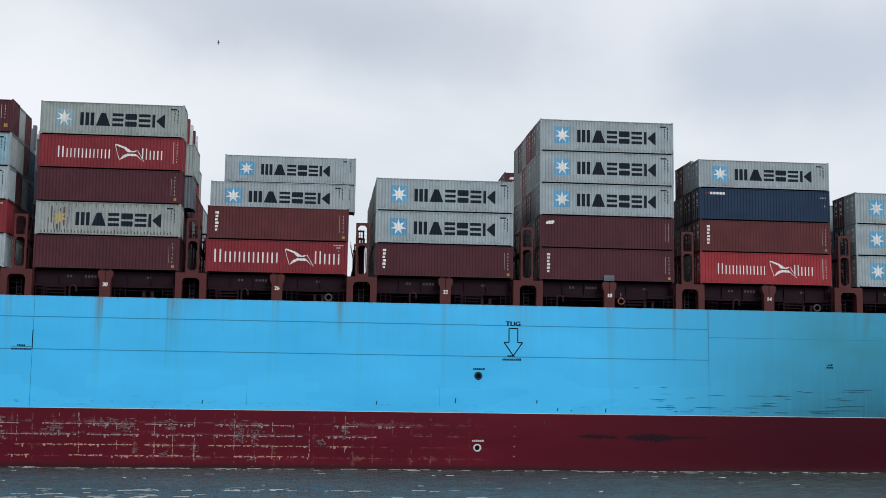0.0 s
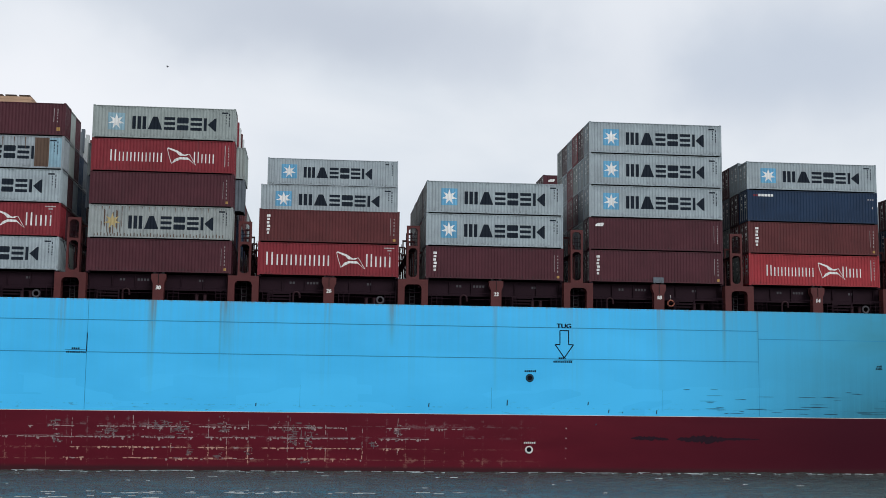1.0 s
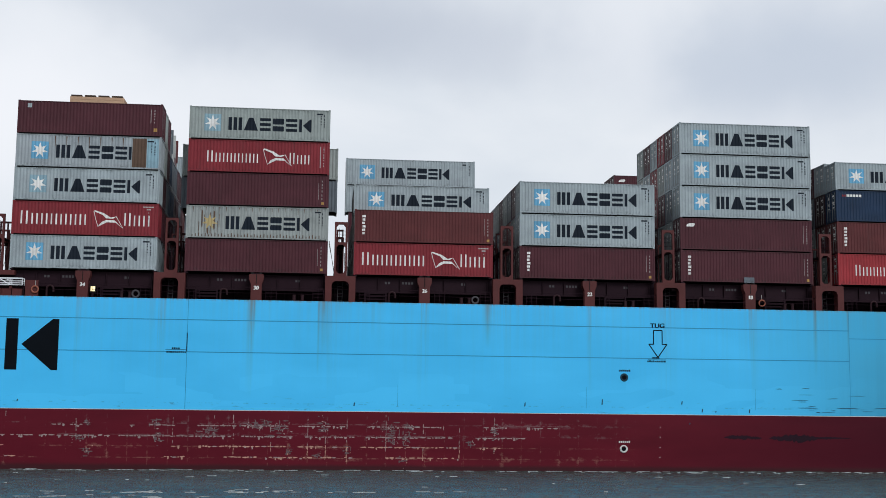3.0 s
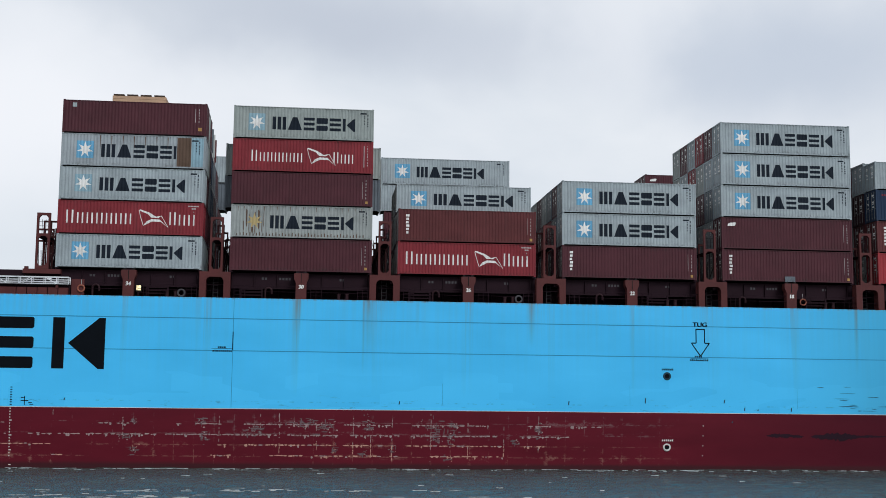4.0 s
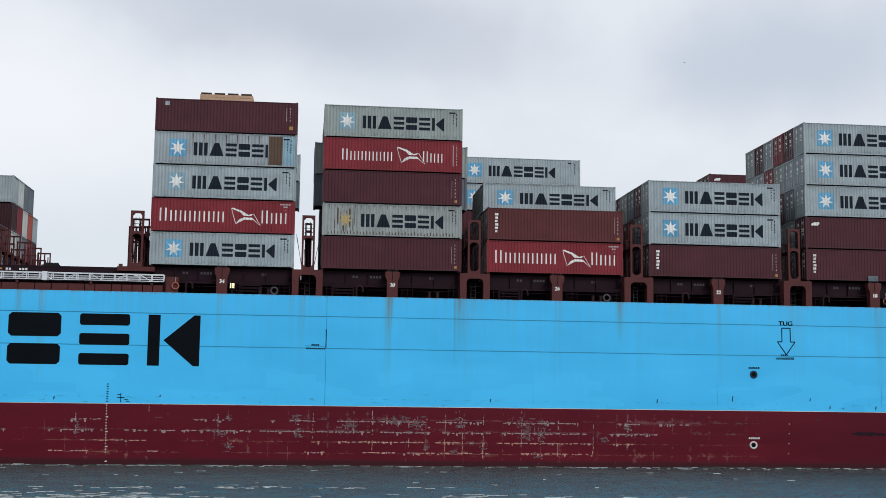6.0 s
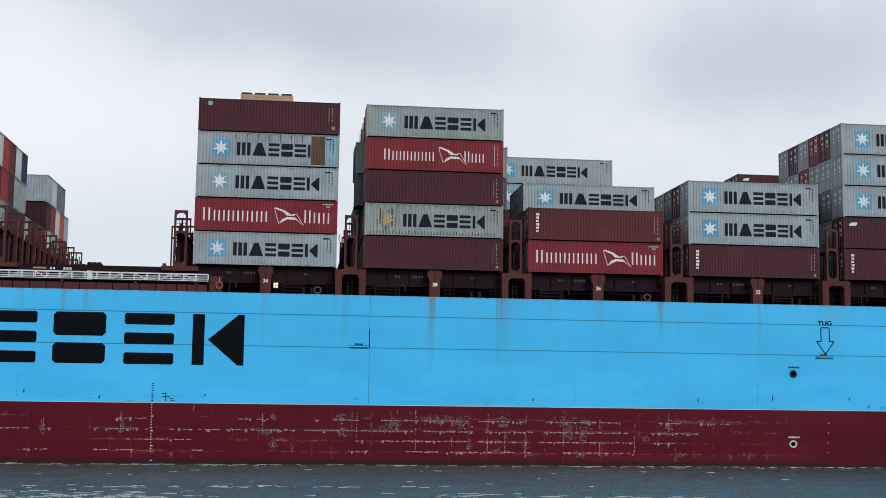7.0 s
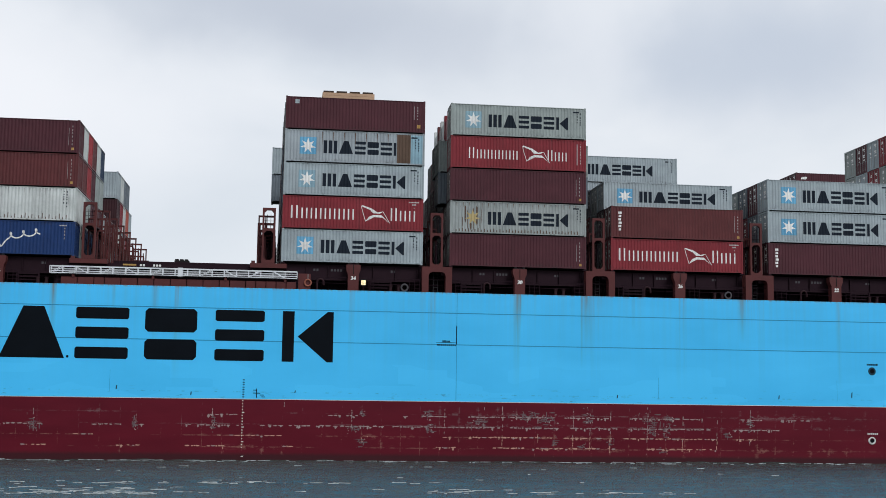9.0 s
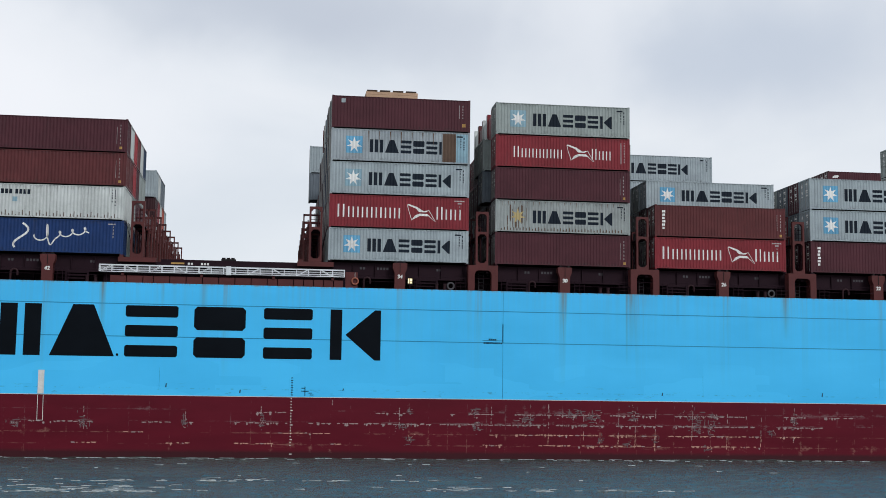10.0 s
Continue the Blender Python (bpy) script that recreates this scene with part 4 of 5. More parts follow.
def logo_parts(kind, prof, box_thing, length):
    def put(name, polys, material, label="", proud=0.004):
        bm = painted_on(polys, prof, proud)
        bmesh.ops.remove_doubles(bm, verts=bm.verts, dist=0.002)
        o = part(name, bm, material, box_thing, label)
        if len(polys) > 1 and name in ("code_mark", "name_block", "rust_run"):
            tagged(o, kind="stuff")
    s = length / LENGTH
    if kind.startswith("star"):
        sq = LIGHT_BLUE if kind != "star_faded" else FADED_BLUE
        if kind == "star_rusty":
            for i, (q, w, a, b) in enumerate(((1.05, 0.07, 0.5, 1.5), (1.28, 0.12, 0.9, 2.5), (1.52, 0.05, 0.35, 2.1), (1.75, 0.16, 0.3, 1.0), (2.02, 0.08, 0.25, 2.3), (2.3, 0.14, 0.7, 2.45), (2.62, 0.06, 0.4, 1.6), (2.78, 0.05, 0.9, 2.2))):
                put("rust_run", [[(q, a + 0.3), (q + w * 0.5, a), (q + w, a + 0.2), (q + w, b - 0.1), (q, b)]], RUSTY, "rust run over the emblem", 0.006)
        else:
            put("emblem_square", [rect(1.28 * s, 2.72 * s, 0.72, 2.22)], sq, "blue square")
        put("emblem_star", star(2.0 * s, 1.46, 0.70), STAINED if kind == "star_rusty" else WHITE, "seven-pointed star", 0.008)
        w = [1.32, 1.36, 1.08, 1.13, 1.13, 1.22]
        x, x0, x1 = 3.35 * s, [], []
        for q in w:
            x0.append(x)
            x1.append(x + q - 0.14)
            x += q + 0.02
        for i, shapes in enumerate(name_blocks(x0, x1, 0.84, 1.14)):
            if kind == "star_patched" and i == 5:
                shapes = [rect(x0[5], x0[5] + 0.22, 0.84, 1.98)]
            for shape in shapes:
                put("name_bar", [shape], INK, "dark painted bar")
        if kind == "star_patched":
            put("patch", [rect(9.75, 10.95, 0.2, 2.72)], RUSTY, "rust-brown repair patch", 0.003)
            put("patch", [rect(10.97, 12.0, 0.2, 2.72)], FADED_BLUE, "pale blue-grey repair panel", 0.002)
            for i in range(7):
                x = 3.2 + i * 0.95
                put("rust_run", [[(x, 2.72), (x + 0.1, 2.72), (x + 0.06, 1.5 + 0.2 * (i % 3))]], RUSTY, "", 0.006)
        put("code_mark", ticks(11.35 * s, 1.5, 2.5, 0.10, 3) + ticks(11.62 * s, 1.3, 2.5, 0.12, 4) + [rect(11.0 * s, 11.55 * s, 2.42, 2.55)], INK)
        if kind == "star_rusty":
            put("rust_run", [rect(0.5 + 0.2786 * i, 0.58 + 0.2786 * i, 0.18, 0.34 + 0.2 * ((i * 7) % 5) / 5) for i in range(40)], RUSTY, "rust along the lower rail", 0.006)
            put("rust_run", [[(0.55 + 0.56 * i, 2.75), (0.62 + 0.56 * i, 2.75), (0.60 + 0.56 * i, 2.2 + 0.1 * (i % 4))] for i in range(20)], RUSTY, "", 0.006)
    elif kind in ("flag", "flag_wide"):
        wide = kind == "flag_wide"
        x, step, cap, low = (0.72, 0.80, 1.12, 0.92) if wide else (1.62, 0.645, 0.98, 0.80)
        for i in range(7):
            h = cap if i == 0 else low
            w = step * (1.12 if i == 0 else 1.0)
            for q in (0.0, 0.5):
                put("name_bar", [rect(x + q * w, x + (q + 0.15) * w, 0.90, 0.90 + h)], WHITE, "white painted bar")
            x += w
        dx = 0.35 if wide else 0.0
        put("emblem_flag", [[(px + dx, pz) for px, pz in poly] for poly in (
            [(6.40, 2.12), (6.52, 2.20), (7.30, 1.95), (7.20, 1.80)],
            [(7.20, 1.80), (7.30, 1.95), (7.85, 1.60), (7.45, 1.52)],
            [(7.45, 1.52), (7.85, 1.60), (8.35, 1.70), (8.05, 1.50)],
            [(6.80, 0.78), (7.10, 1.20), (7.50, 1.38), (7.55, 1.18)],
            [(7.55, 1.18), (7.50, 1.38), (8.20, 1.36), (8.30, 1.16)],
            [(8.20, 1.36), (8.30, 1.16), (8.85, 0.70)])], WHITE, "white waving pennant")
        for a, b in (((6.40, 2.12), (6.56, 1.5)), ((6.56, 1.5), (6.80, 0.78)), ((8.30, 1.68), (8.88, 0.70))):
            put("emblem_line", [[(a[0] + dx, a[1]), (a[0] + dx + 0.05, a[1]), (b[0] + dx + 0.05, b[1]), (b[0] + dx, b[1])]], WHITE)
        x = 9.35 if wide else 8.72
        for i in range(3):
            h = cap if i == 0 else low
            for q in (0.0, 0.5):
                put("name_bar", [rect(x + q * step, x + (q + 0.15) * step, 0.90, 0.90 + h)], WHITE, "white painted bar")
            x += step
        if wide:
            put("code_mark", [rect(10.9, 11.8, 2.52, 2.62), rect(11.2, 11.55, 2.3, 2.42)] + ticks(11.35, 1.5, 2.2, 0.10, 9), CODE)
        else:
            put("code_mark", [rect(11.35, 11.42, 0.6, 2.5)] + ticks(11.65, 0.7, 2.5, 0.10, 9), CODE)
    elif kind == "stacked_name":
        put("name_block", [rect(0.66 + 0.03 * (i % 2), 0.96 - 0.04 * (i % 3), 2.18 - 0.30 * i, 2.38 - 0.30 * i) for i in range(6)], WHITE, "white upright column of blocks")
        put("code_mark", [rect(11.385, 11.41, 0.8, 2.3)] + ticks(11.68, 0.75, 2.3, 0.09, 6), CODE)
        put("label", [rect(11.62, 11.86, 0.25, 0.47)], YELLOW, "small yellow label")
    elif kind == "corner_oval":
        put("emblem_oval", [[(0.55, 2.1), (1.2, 2.1), (1.35, 2.3), (1.3, 2.42), (0.8, 2.38), (0.6, 2.28)]], WHITE, "small white oval emblem")
        put("code_mark", [rect(11.385, 11.41, 0.8, 2.4)] + ticks(11.68, 0.75, 2.4, 0.09, 7), CODE)
    elif kind == "corner_square":
        put("emblem_square", [rect(0.80, 1.16, 2.25, 2.62)], PAINTS["grey"], "small pale square emblem")
        put("code_mark", [rect(11.2, 11.24, 1.2, 2.4)] + ticks(11.5, 1.2, 2.4, 0.09, 8), CODE)
        put("label", [rect(11.48, 11.78, 0.45, 0.75)], YELLOW, "small yellow label")
    elif kind == "plain":
        put("code_mark", [rect(11.305, 11.33, 0.7, 2.2)] + ticks(11.58, 0.7, 2.4, 0.09, 5), CODE)
        put("label", [rect(11.56, 11.78, 0.28, 0.50)], YELLOW, "small yellow label")
    elif kind == "small_name":
        put("name_block", [rect(0.55, 0.72, 2.30, 2.48), rect(0.76, 0.95, 2.30, 2.48)], PAINTS["red"], "small red blocks")
        put("name_block", [rect(1.0 + 0.29 * i, 1.24 + 0.29 * i, 2.30, 2.52) for i in range(5)], WHITE, "small white blocks of the name")
        put("code_mark", [rect(11.3 + 0.22 * i, 11.42 + 0.22 * i, 2.2, 2.3) for i in range(3)] + ticks(11.7, 1.4, 1.7, 0.10, 2), CODE)
    elif kind == "script":
        # a flowing brush stroke: one tall swash, then a row of low loops
        path = [(3.55 + 0.75 * math.sin(0.55 + 4.6 * u) + 0.5 * u, 2.45 - 2.05 * u) for u in (q / 22 for q in range(23))]
        path2 = [(4.95 + 0.34 * a - 0.26 * math.sin(2.1 * a), 1.22 + 0.06 * a + 0.27 * math.cos(2.1 * a) + (0.75 * math.exp(-((a - 3.1) / 0.35) ** 2)) - (0.6 * math.exp(-((a - 4.2) / 0.3) ** 2))) for a in (q * 0.16 for q in range(84))]
        polys = []
        for line, r in ((path, 0.085), (path2, 0.055)):
            for (xa, za), (xb, zb) in zip(line, line[1:]):
                d = math.hypot(xb - xa, zb - za) or 1.0
                nx, nz = -(zb - za) / d * r, (xb - xa) / d * r
                polys.append([(xa + nx, za + nz), (xa - nx, za - nz), (xb - nx, zb - nz), (xb + nx, zb + nz)])
        put("name_block", polys, WHITE, "white slanted strokes of a script name")
        ring = [(1.3 + 0.75 * math.cos(k * math.tau / 20), 1.45 + 0.75 * math.sin(k * math.tau / 20)) for k in range(20)]
        inner = [(1.3 + 0.66 * math.cos(k * math.tau / 20), 1.45 + 0.66 * math.sin(k * math.tau / 20)) for k in range(20)]
        put("emblem_disc", [ring], WHITE, "white ring")
        put("emblem_disc", [inner], PAINTS["blue"], "", 0.007)
        put("emblem_wave", [[(0.75, 1.5), (1.75, 1.35), (1.85, 1.5), (1.35, 1.75)]], WHITE, "", 0.010)
        put("emblem_wave", [[(0.8, 1.3), (1.75, 1.15), (1.85, 1.3), (1.25, 1.48)]], PAINTS["red"], "", 0.010)
        put("code_mark", ticks(11.3, 1.4, 2.6, 0.12, 11) + [rect(10.9, 11.5, 2.5, 2.6)], CODE)
    elif kind == "line_name":
        put("name_block", [rect(1.05 + 0.33 * i, 1.30 + 0.33 * i, 2.0, 2.40) for i in range(6)] + [rect(3.2 + 0.33 * i, 3.43 + 0.33 * i, 2.0, 2.40) for i in range(4)], INK, "dark blocks of the name")
        put("code_mark", ticks(11.1, 1.5, 2.6, 0.12, 12) + ticks(11.35, 1.2, 2.6, 0.12, 13), INK)
        put("emblem_square", [rect(3.0, 3.4, 1.35, 1.75)], FADED_BLUE)
        put("rust_run", [rect(0.5 + 0.2786 * i, 0.57 + 0.2786 * i, 0.18, 0.24 + 0.5 * ((i * 7) % 5) / 5) for i in range(40)], RUSTY, "rust along the lower rail", 0.006)
        put("rust_run", [[(0.55 + 0.43 * i, 2.75), (0.60 + 0.43 * i, 2.75), (0.58 + 0.43 * i, 1.9 + 0.2 * (i % 4))] for i in range(26)], STEEL, "grey runs from the upper rail", 0.006)


SHARED = {}


def shared(key, make):
    if key not in SHARED:
        SHARED[key] = make()
    return SHARED[key]


def frame_mesh(colour, length, castings):
    def make():
        bm = bmesh.new()
        L, W, H = length, WIDE, HIGH
        for x in (0.0, L - 0.13):
            for y in (0.0, W - 0.13):
                box(bm, x, x + 0.13, y, y + 0.13, 0.118, H - 0.118)
        for y in (0.0, W - 0.07):
            box(bm, 0.13, L - 0.13, y, y + 0.07, 0.07, 0.16)
            box(bm, 0.13, L - 0.13, y, y + 0.07, H - 0.105, H - 0.045)
        for x in (0.0, L - 0.07):
            box(bm, x, x + 0.07, 0.13, W - 0.13, 0.05, 0.17)
            box(bm, x, x + 0.07, 0.13, W - 0.13, H - 0.13, H - 0.01)
        if length > 13:                      # the extra posts of the longer box, at the forty-foot points
            for x in (0.76, L - 0.76 - 0.2):
                box(bm, x, x + 0.2, -0.002, 0.06, 0.16, H - 0.09)
        if castings:
            for x in (-0.004, L - 0.174):
                for y in (-0.004, W - 0.158):
                    for z in (0.0, H - 0.118):
                        box(bm, x, x + 0.178, y, y + 0.162, z, z + 0.118)
        return meshed("frame", bm, PAINTS[colour])
    return shared(("frame", colour, length, castings), make)


def casting_mesh(colour):
    def make():
        bm = bmesh.new()
        box(bm, 0, 0.178, 0, 0.162, 0, 0.118)
        soften(bm, 0.012)
        return meshed("corner_casting", bm, PAINTS[colour])
    return shared(("casting", colour), make)


def side_mesh(colour, length, far):
    def make():
        bm = bmesh.new()
        corrugated(bm, wave(length), 0.16, HIGH - 0.09, (lambda x, d, z: (x, WIDE - d, z)) if far else (lambda x, d, z: (x, d, z)))
        return meshed("side_panel", bm, PAINTS[colour])
    return shared(("side", colour, length, far), make)


def roof_mesh(colour, length):
    def make():
        bm = bmesh.new()
        box(bm, 0.07, length - 0.07, 0.07, WIDE - 0.07, HIGH - 0.07, HIGH - 0.045)
        n = int((length - 0.6) / 0.42)
        for i in range(n):
            x = 0.35 + i * 0.42
            box(bm, x, x + 0.2, 0.2, WIDE - 0.2, HIGH - 0.045, HIGH - 0.03)
        return meshed("roof", bm, PAINTS[colour])
    return shared(("roof", colour, length), make)


def floor_mesh(length):
    def make():
        bm = bmesh.new()
        box(bm, 0.08, length - 0.08, 0.08, WIDE - 0.08, 0.05, 0.15)
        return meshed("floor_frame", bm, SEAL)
    return shared(("floor", length), make)


def end_mesh(colour, length):
    def make():
        bm = bmesh.new()
        w, n = 0.305, 7
        y, last = 0.13, None
        prof = []
        for i in range(n):
            prof += [(y, 0.03), (y + 0.1, 0.03), (y + 0.15, 0.075), (y + 0.26, 0.075)]
            y += w
        prof.append((WIDE - 0.13, 0.03))
        corrugated(bm, prof, 0.17, HIGH - 0.13, lambda q, d, z: (length - d, q, z))
        return meshed("end_wall", bm, PAINTS[colour])
    return shared(("end", colour, length), make)


def door_mesh(colour, leaf):
    def make():
        bm = bmesh.new()
        y0 = 0.14 + leaf * (WIDE / 2 - 0.13)
        y1 = y0 + WIDE / 2 - 0.155
        box(bm, 0.055, 0.085, y0, y1, 0.18, HIGH - 0.14)
        for i in range(5):                        # pressed panels
            z = 0.24 + i * 0.50
            box(bm, 0.035, 0.055, y0 + 0.06, y1 - 0.06, z, z + 0.38)
        return meshed("door", bm, PAINTS[colour])
    return shared(("door", colour, leaf), make)


def rod_mesh(leaf, k):
    def make():
        bm = bmesh.new()
        y = 0.14 + leaf * (WIDE / 2 - 0.13) + (0.28 if k == 0 else 0.80)
        bar(bm, (0.012, y, 0.16), (0.012, y, HIGH - 0.12), 0.020, 6)
        for z in (0.3, 1.0, 1.9, 2.6):
            box(bm, 0.0, 0.045, y - 0.05, y + 0.05, z, z + 0.07)
        box(bm, -0.01, 0.03, y - 0.22, y + 0.02, 1.15, 1.19)
        return meshed("lock_rod", bm, STEEL)
    return shared(("rod", leaf, k), make)


def door_marks_mesh(leaf):
    def make():
        rnd = random.Random(leaf + 2)
        bm = bmesh.new()
        y0 = 0.14 + leaf * (WIDE / 2 - 0.13)
        for z in (2.35, 2.2, 1.75, 1.6, 1.3):
            box(bm, 0.030, 0.034, y0 + 0.35, y0 + 0.35 + rnd.uniform(0.2, 0.5), z, z + rnd.uniform(0.06, 0.16))
        return meshed("door_mark", bm, WHITE)
    return shared(("marks", leaf), make)


MODELS = {}
NAMES = {"grey": "light grey", "olive_grey": "weathered olive-grey", "brown": "dark red-brown", "rust_brown": "rust-brown", "dark_brown": "dark brown", "red": "dull red", "bright_red": "bright red",
         "navy": "dark navy-blue", "blue": "deep blue", "white": "dirty white", "orange": "orange-red", "slate": "slate grey", "rusty": "rust-stained grey", "streaked": "streaked grey"}
LOGO_WORDS = {"": "plain sides", "star": "a white star on a blue square", "star_faded": "a faded star emblem", "star_rusty": "a rusted-over star emblem", "star_patched": "a star emblem and rusty patches",
              "flag": "white name bars and pennant", "flag_wide": "wide white name bars and pennant", "stacked_name": "a white upright name column", "corner_oval": "a small white corner emblem", "corner_square": "a small pale corner square",
              "plain": "white code marks", "small_name": "a small white name", "script": "a white script name", "line_name": "a short dark name"}


def container(colour, m, logo="", length=LENGTH, outer=False, low=False):
    key = (colour, logo, length, outer, low)
    if key in MODELS:
        ob = copy_thing(MODELS[key], m)
        MOVERS.append(ob)
        return ob
    size = "forty-five-foot" if length > 13 else "forty-foot"
    ob = thing("shipping_container", m, "%s %s container with %s" % (NAMES[colour], size, LOGO_WORDS[logo]), "shipping container", "containers stacked on the ship")
    if outer:
        part("frame", frame_mesh(colour, length, False), None, ob)
        for x in (-0.004, length - 0.174):
            for y in (-0.004, WIDE - 0.158):
                for z in (0.0, HIGH - 0.118):
                    o = part("corner_casting", casting_mesh(colour), None, ob)
                    o.location = (x, y, z)
    else:
        part("frame", frame_mesh(colour, length, True), None, ob)
    part("side_panel", side_mesh(colour, length, False), None, ob)
    part("side_panel", side_mesh(colour, length, True), None, ob)
    part("roof", roof_mesh(colour, length), None, ob)
    part("floor_frame", floor_mesh(length), None, ob)
    part("end_wall", end_mesh(colour, length), None, ob)
    for leaf in (0, 1):
        d = part("door", door_mesh(colour, leaf), None, ob)
        for k in (0, 1):
            part("lock_rod", rod_mesh(leaf, k), None, d, "steel locking rod")
        tagged(part("door_mark", door_marks_mesh(leaf), None, d), kind="stuff")
    if logo:
        logo_parts(logo, wave(length), ob, length)
    if low:                                   # an eight-and-a-half-foot box
        ob.scale = (1, 1, 0.895)
        ob["label"] = "low %s container with %s" % (NAMES[colour], LOGO_WORDS[logo])
    MODELS[key] = ob
    MOVERS.append(ob)
    return ob


# outer row, from the hatch up: (colour, what is painted on it)
OUTER = {
    "Z": [("blue", "script"), ("white", "line_name"), ("rust_brown", "plain"), ("brown", "plain")],
    "A": [("grey", "star"), ("red", "flag_wide"), ("grey", "star_faded"), ("streaked", "star_patched"), ("brown", "corner_square")],
    "B": [("brown", "plain"), ("rusty", "star_rusty"), ("brown", "plain"), ("red", "flag"), ("olive_grey", "star_faded")],
    "C": [("red", "flag_wide"), ("rust_brown", "stacked_name")],
    "D": [("brown", "stacked_name"), ("grey", "star"), ("grey", "star")],
    "E": [("brown", "stacked_name"), ("brown", "corner_oval"), ("grey", "star"), ("grey", "star"), ("grey", "star")],
    "F": [("bright_red", "flag"), ("rust_brown", "stacked_name"), ("navy", "small_name"), ("grey", "star")],
    "G": [("grey", "star"), ("grey", "star"), ("grey", "star")],
}
# inner rows: how many tiers stand in each row behind the outer one
TIERS = {
    "Z": [4, 4, 4, 4, 4, 2, 2, 2, 2, 4, 4, 4, 4, 3],
    "A": [5, 5, 4, 4, 4, 4, 4, 3, 5, 3],
    "B": [4, 4, 4, 4, 4, 4, 3, 3, 3, 3],
    "C": [3, 3, 3, 2, 2, 2, 2, 5],
    "D": [3, 3, 3, 3, 3, 3, 3],
    "E": [5, 5, 5, 5, 5, 3, 3, 3, 3, 5, 5],
    "F": [4, 4, 3, 3, 3],
    "G": [3, 2, 3],
}
# colours that show at the ends and tops of the inner rows: (bay, row, tier)
SEEN = {}
for row, tier, colour in ((1, 5, "olive_grey"), (2, 5, "brown"), (1, 4, "olive_grey"), (1, 3, "dark_brown"), (1, 2, "brown"), (9, 5, "grey"), (9, 4, "slate"),):
    SEEN["A", row, tier] = colour
for row, tier, colour in ((1, 4, "olive_grey"), (2, 4, "olive_grey"), (1, 3, "slate"), (2, 3, "slate"), (1, 2, "dark_brown"), (1, 1, "dark_brown"), (2, 2, "navy"), (3, 4, "slate"), (3, 3, "dark_brown"),):
    SEEN["B", row, tier] = colour
for row, tier, colour in ((1, 3, "grey"), (2, 3, "olive_grey"), (3, 3, "slate"), (8, 5, "grey"), (8, 4, "grey"),):
    SEEN["C", row, tier] = colour
for row, tier, colour in ((1, 3, "brown"), (2, 3, "slate"), (3, 3, "olive_grey"), (1, 2, "slate"),):
    SEEN["D", row, tier] = colour
for row, tier, colour in ((1, 5, "brown"), (2, 5, "red"), (3, 5, "grey"), (4, 5, "brown"), (5, 5, "olive_grey"), (1, 4, "grey"), (2, 4, "olive_grey"), (3, 4, "red"), (4, 4, "grey"), (5, 4, "olive_grey"), (1, 3, "slate"), (10, 5, "brown"),):
    SEEN["E", row, tier] = colour
for row, tier, colour in ((1, 4, "grey"), (2, 4, "brown"), (1, 3, "dark_brown"), (2, 3, "slate"),):
    SEEN["F", row, tier] = colour
for row, tier, colour in ((1, 3, "brown"), (3, 3, "grey"),):
    SEEN["G", row, tier] = colour
for row, tier, colour in ((1, 4, "white"), (2, 4, "bright_red"), (3, 4, "rust_brown"), (4, 4, "white"), (5, 4, "navy"), (1, 3, "rust_brown"), (2, 3, "bright_red"), (3, 3, "brown"), (4, 3, "olive_grey"), (5, 3, "olive_grey"), (1, 2, "white"), (2, 2, "olive_grey"), (10, 4, "grey"), (11, 4, "white"), (12, 4, "slate"), (13, 4, "slate"), (10, 3, "dark_brown"), (11, 3, "red"), (12, 3, "white"), (13, 3, "orange"), (14, 3, "grey"), (10, 2, "white"), (11, 2, "olive_grey"), (12, 2, "slate")):
    SEEN["Z", row, tier] = colour
LONG = {("B", 1, 4): "", ("B", 1, 3): "", ("B", 2, 4): "", ("C", 8, 5): "star", ("C", 8, 4): "star", ("A", 9, 5): "", ("A", 9, 4): ""}
LOGOS = {("C", 1, 3): "star", ("E", 10, 5): "corner_oval"}
POOL = ["brown", "grey", "dark_brown", "rust_brown", "olive_grey", "slate", "brown", "red", "navy"]

lean = random.Random(3)
for key, left in BAYS.items():
    for tier, (colour, logo) in enumerate(OUTER[key]):
        jog = lean.uniform(-0.02, 0.02)
        container(colour, pose(left + jog, STACK + lean.uniform(-0.015, 0.015), BASE + TIER * tier), logo, LENGTH, True, (key, tier) == ("F", 3))
    for r, tiers in enumerate(TIERS[key], 1):
        for tier in range(tiers):
            at = (key, r, tier + 1)
            colour = SEEN.get(at) or lean.choice(POOL)
            m = pose(left + lean.uniform(-0.02, 0.02) - (0.05 * r if key == "A" else 0.0), STACK + ROW * r, BASE + TIER * tier)
            if (key, r) == ("C", 8):          # this row stands further in, on pedestals
                m = m @ pose(0, 2.13, 0.16)
            if key == "E" and r >= 10:        # these two as well, and further forward
                m = m @ pose(1.37, 5.43, 0.74)
            if at in LONG:
                container(colour, m @ pose({"C": -0.385, "B": -0.76}.get(key, -0.85), 0.9 if key == "A" else 0.0, 0), LONG[at], 13.716)
            else:
                container(colour, m, LOGOS.get(at, ""), low=key == "C" and tier == 2 and r <= 3)


